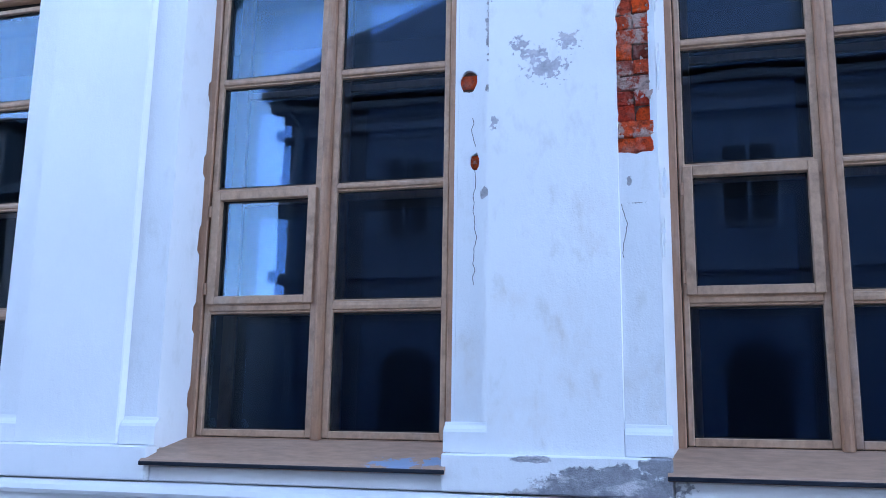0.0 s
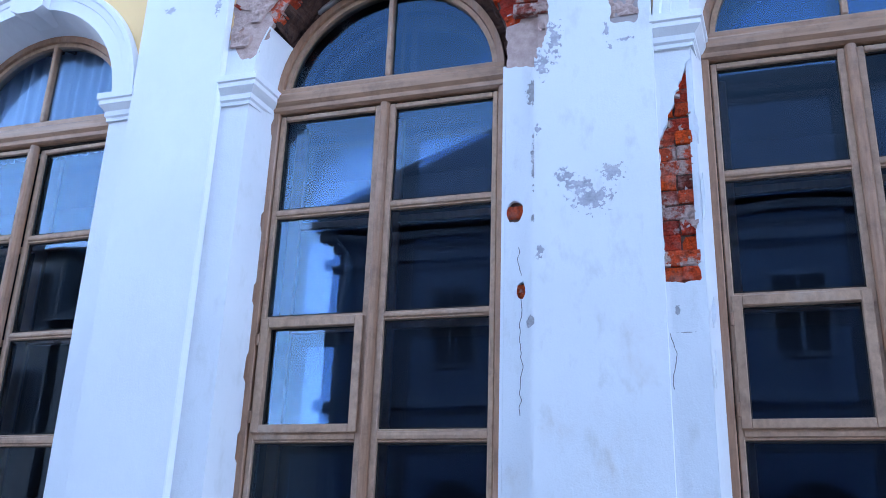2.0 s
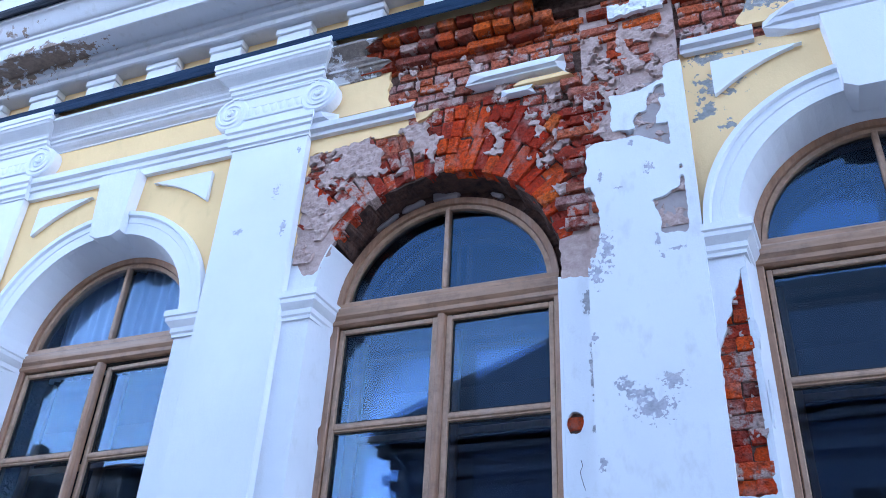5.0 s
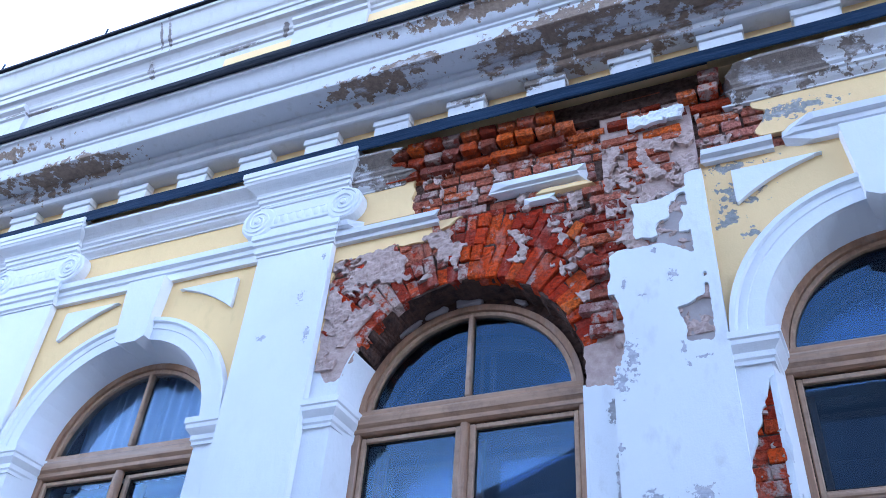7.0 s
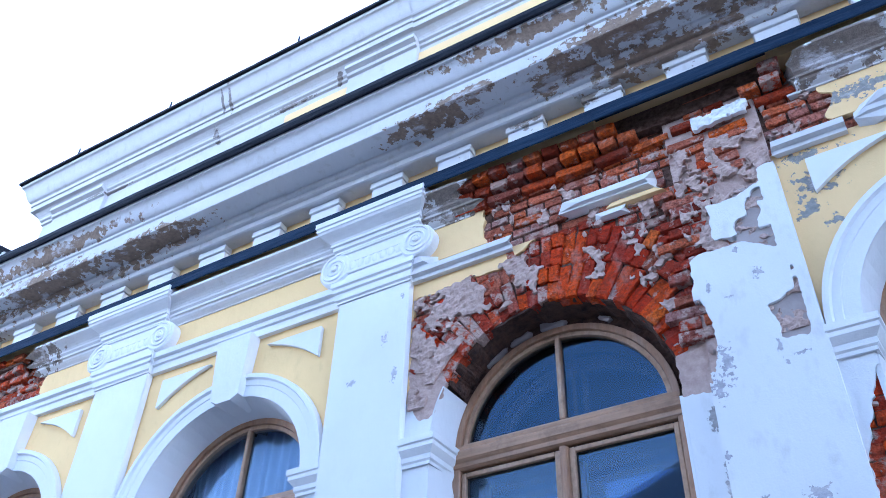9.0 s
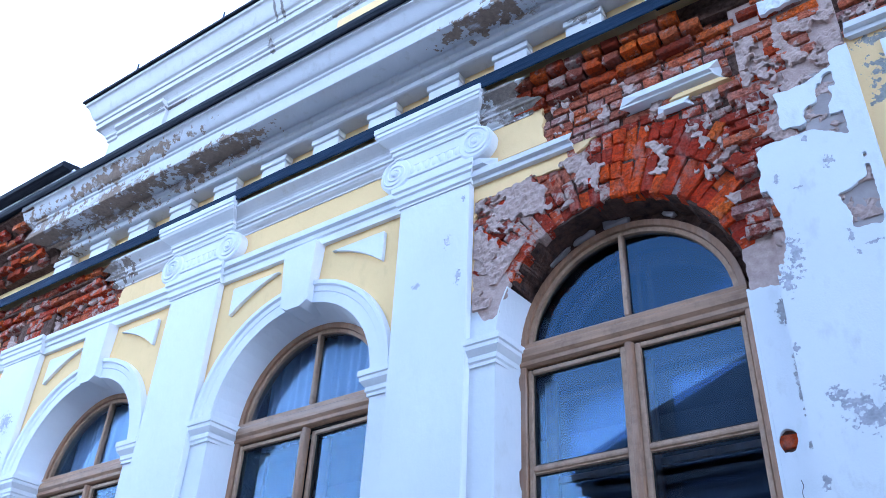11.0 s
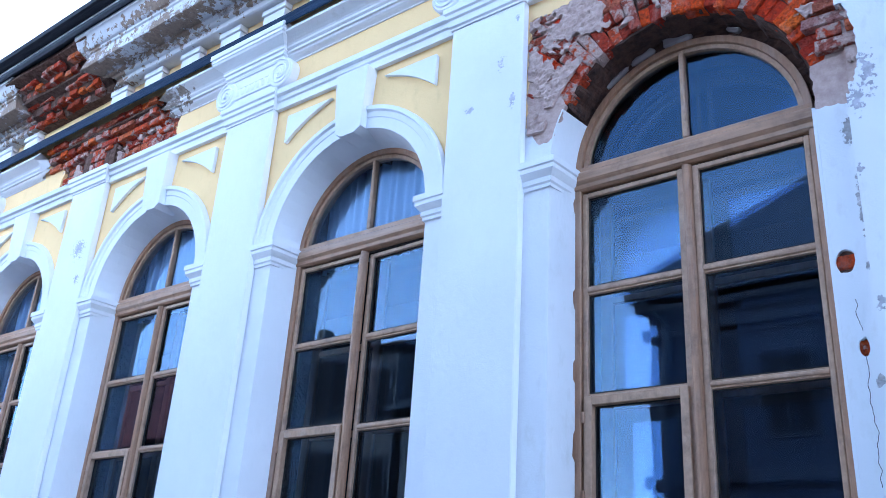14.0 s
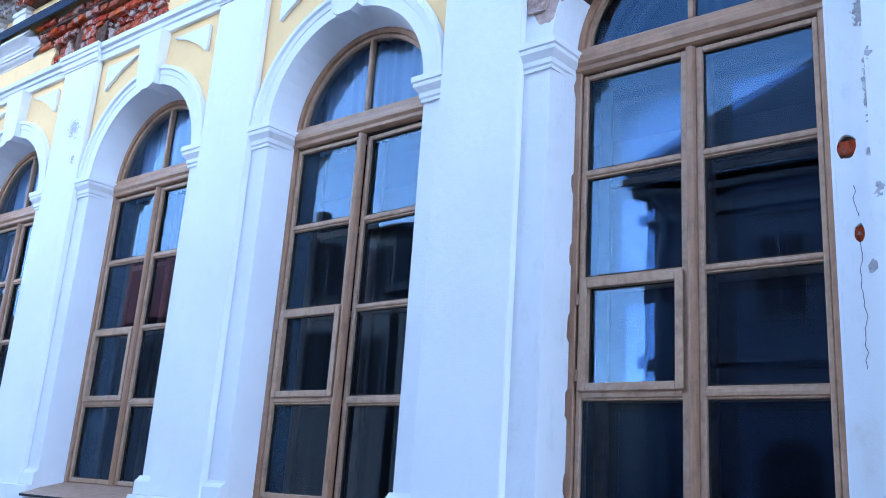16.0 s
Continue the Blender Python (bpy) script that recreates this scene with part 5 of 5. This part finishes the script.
# jamb of the next window
for n in range(15):
    z = 2.806 + n * 0.073
    spread = ((1.536, FRESH + LIMED[:2], 0.65),) if n % 3 == 1 else tuple((x, FRESH_HEAD[:3] + LIMED_HEAD[:2] + HEAD[:1], 0.70) for x in (1.494, 1.576))
    for x, pool, size in spread:
        if damage(x, z) < 0.035:
            lay(rng.choice(pool), wall, pose(x + rng.uniform(-0.006, 0.006), -0.205 + rng.uniform(-0.010, 0.008), z, rng.uniform(-3, 3), rng.uniform(-3, 3), rng.uniform(-4, 4)) @ Matrix.Diagonal((size, 1, rng.uniform(1.0, 1.12), 1)))
for x, z in ((0.785, 3.16), (0.815, 2.77)):
    lay(HEAD[0], wall, pose(x, -0.206, z, 0, 0, 0))
# arch of the bare window: rings of radial bricks, some whole, some broken in two
arch = thing("brick_arch", "bare red brick arch smeared with old lime mortar", "brick arch", kind="structure")


def arch_pool(a, ring):
    if a > 112:
        return HEAVY + LIMED + FRESH[:1], LIMED_HEAD + FRESH_HEAD[:1]
    if a > 84:
        return (LIMED + DUSTY[:3], LIMED_HEAD + DUSTY_HEAD[:2]) if ring else (FRESH + LIMED[:2], FRESH_HEAD + LIMED_HEAD[:2])
    if a > 58:
        return FRESH, FRESH_HEAD
    return FRESH + LIMED[:3], FRESH_HEAD + LIMED_HEAD[:3] + HEAD[:2]


for ring, (r, step, a) in enumerate(((0.850, 4.9, 11.0), (1.100, 3.85, 14.0))):
    while a < 150:
        whole_brick, broken_brick = arch_pool(a, ring)
        tilt = -a + rng.uniform(-2, 2)
        halves = ((r, whole_brick, 1.0),) if rng.random() < 0.45 else ((r - 0.062, broken_brick, 1.0), (r + 0.064, broken_brick, 0.95))
        for rr, pool, size in halves:
            rr += rng.uniform(-0.007, 0.007)
            x, z = rr * math.cos(radians(a)), Z_SPRING + rr * math.sin(radians(a))
            if z < 5.30 and damage(x, z) < 0.025 and x < 0.90:
                y = -0.214 + rng.uniform(-0.012, 0.012)
                lay(rng.choice(pool), arch, pose(x, y, z, rng.uniform(-4, 4), tilt, rng.uniform(-4, 4)) @ Matrix.Diagonal((size * rng.uniform(0.94, 1.06), 1, rng.uniform(0.94, 1.12), 1)))
        a += step * rng.uniform(0.95, 1.03)
courses(wall, -0.85, 0.9, 4.36, 5.30, -0.206, lambda x, z: damage(x, z) < 0.02 and math.hypot(x, z - Z_SPRING) > (1.21 if x > -0.3 else 1.02), LIMED + FRESH[:1], LIMED_HEAD + FRESH_HEAD[:1])
# grey undercoat left on the springing of the bare arch
sheet_object("undercoat", lambda x, z: min(0.44 * (4.90 - 2.0 * (x + 0.858) - z), opening(x, z, 0.72)) + ragged(x, z, 0.014, 12, 20),
             -0.915, -0.58, 4.18, 4.98, 0.014, -0.2185, -0.19, m_render, arch, "smooth grey undercoat render")
sheet_object("undercoat", lambda x, z: min(x - 0.735, 4.27 + 0.25 * (x - 0.8) - z) + ragged(x, z, 0.02, 9, 22), 0.72, 0.935, 3.90, 4.42, 0.014, -0.216, -0.19, m_render, arch, "patch of beige undercoat render")
# lumps of old mortar on the bare brick
crust("mortar_crust", lambda x, z: min(ragged(x, z, 0.30, 11, 50) - 0.13, 0.0 - damage(x, z)), 1.46, 1.66, 2.76, 3.88, -0.214, m_render, wall, "lumpy grey lime mortar")
crust("mortar_crust", lambda x, z: min(ragged(x, z, 0.30, 4.5, 30) + 0.05 - 0.10 * max(0.0, x + 0.5) * 3, math.hypot(x, z - Z_SPRING) - 0.80, x + 0.88, 5.12 + 0.1 * (x + 0.9) - z),
      -0.90, 0.30, 4.30, 5.26, -0.232, m_render, arch, "lumpy grey lime mortar")
crust("mortar_crust", lambda x, z: min(ragged(x, z, 0.30, 9, 33) - 0.08, math.hypot(x, z - Z_SPRING) - 0.84, x - 0.30),
      0.30, 0.93, 4.25, 5.40, -0.230, m_render, arch, "lumpy grey lime mortar")
crust("mortar_crust", lambda x, z: min(ragged(x, z, 0.30, 9.0, 36) - 0.02, 5.55 - z, 0.03 - broken_shaft(x, z)),
      cx - 0.27, cx + 0.27, 4.12, 5.6, -0.266, m_render, broken, "lumpy grey lime mortar")
crust("mortar_crust", lambda x, z: ragged(x, z, 0.30, 8.0, 39) - 0.13, -0.30, 1.75, 5.36, 5.70, -0.228, m_render, bed, "lumpy grey lime mortar")
crust("mortar_crust", lambda x, z: ragged(x, z, 0.30, 8.0, 42) - 0.10, -6.6, -4.7, 5.40, 5.72, -0.230, m_render, bed, "lumpy grey lime mortar")
# packing and soffit take a near-black colour that paints the arch's shadow
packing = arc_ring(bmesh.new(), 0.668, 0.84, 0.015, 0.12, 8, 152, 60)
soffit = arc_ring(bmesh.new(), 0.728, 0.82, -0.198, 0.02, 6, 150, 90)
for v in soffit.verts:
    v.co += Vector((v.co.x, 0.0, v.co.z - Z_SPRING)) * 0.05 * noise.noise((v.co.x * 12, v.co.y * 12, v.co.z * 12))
part("soffit_mortar", soffit, m_shaded_mortar, arch, "rough underside of the brick arch, its deep shade put into the colour")
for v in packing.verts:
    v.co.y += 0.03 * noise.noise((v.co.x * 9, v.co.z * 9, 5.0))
part("mortar_packing", packing, m_shaded_mortar, arch, "rough mortar packed round the frame, coloured dark as in deep shade")

# pieces of grey mortar left in the soffit above the frame
for a, w, h in ((91, 0.16, 0.060), (109, 0.15, 0.036), (124, 0.17, 0.030), (64, 0.08, 0.022)):
    lump = solid(-w / 2, w / 2, -0.015, 0.05, -h / 2, h / 2, 0.010)
    for v in lump.verts:
        v.co += Vector((rng.uniform(-1, 1), rng.uniform(-1, 1), rng.uniform(-1, 1))) * 0.009
    lump.transform(pose(0.712 * math.cos(radians(a)), 0.0, Z_SPRING + 0.712 * math.sin(radians(a)), 0, 90 - a, 0))
    part("mortar_lump", lump, m_undercoat, arch, "grey mortar left in the soffit")
crust("render_remnant", lambda x, z: min(ragged(x, z, 0.10, 14, 81) + 0.06, 0.05 - abs(z - 5.70 - 0.05 * (x - 1.2)), 0.17 - abs(x - 1.25)), 1.05, 1.45, 5.62, 5.80, -0.290, m_white, broken, "crumbling white render left on the brick")
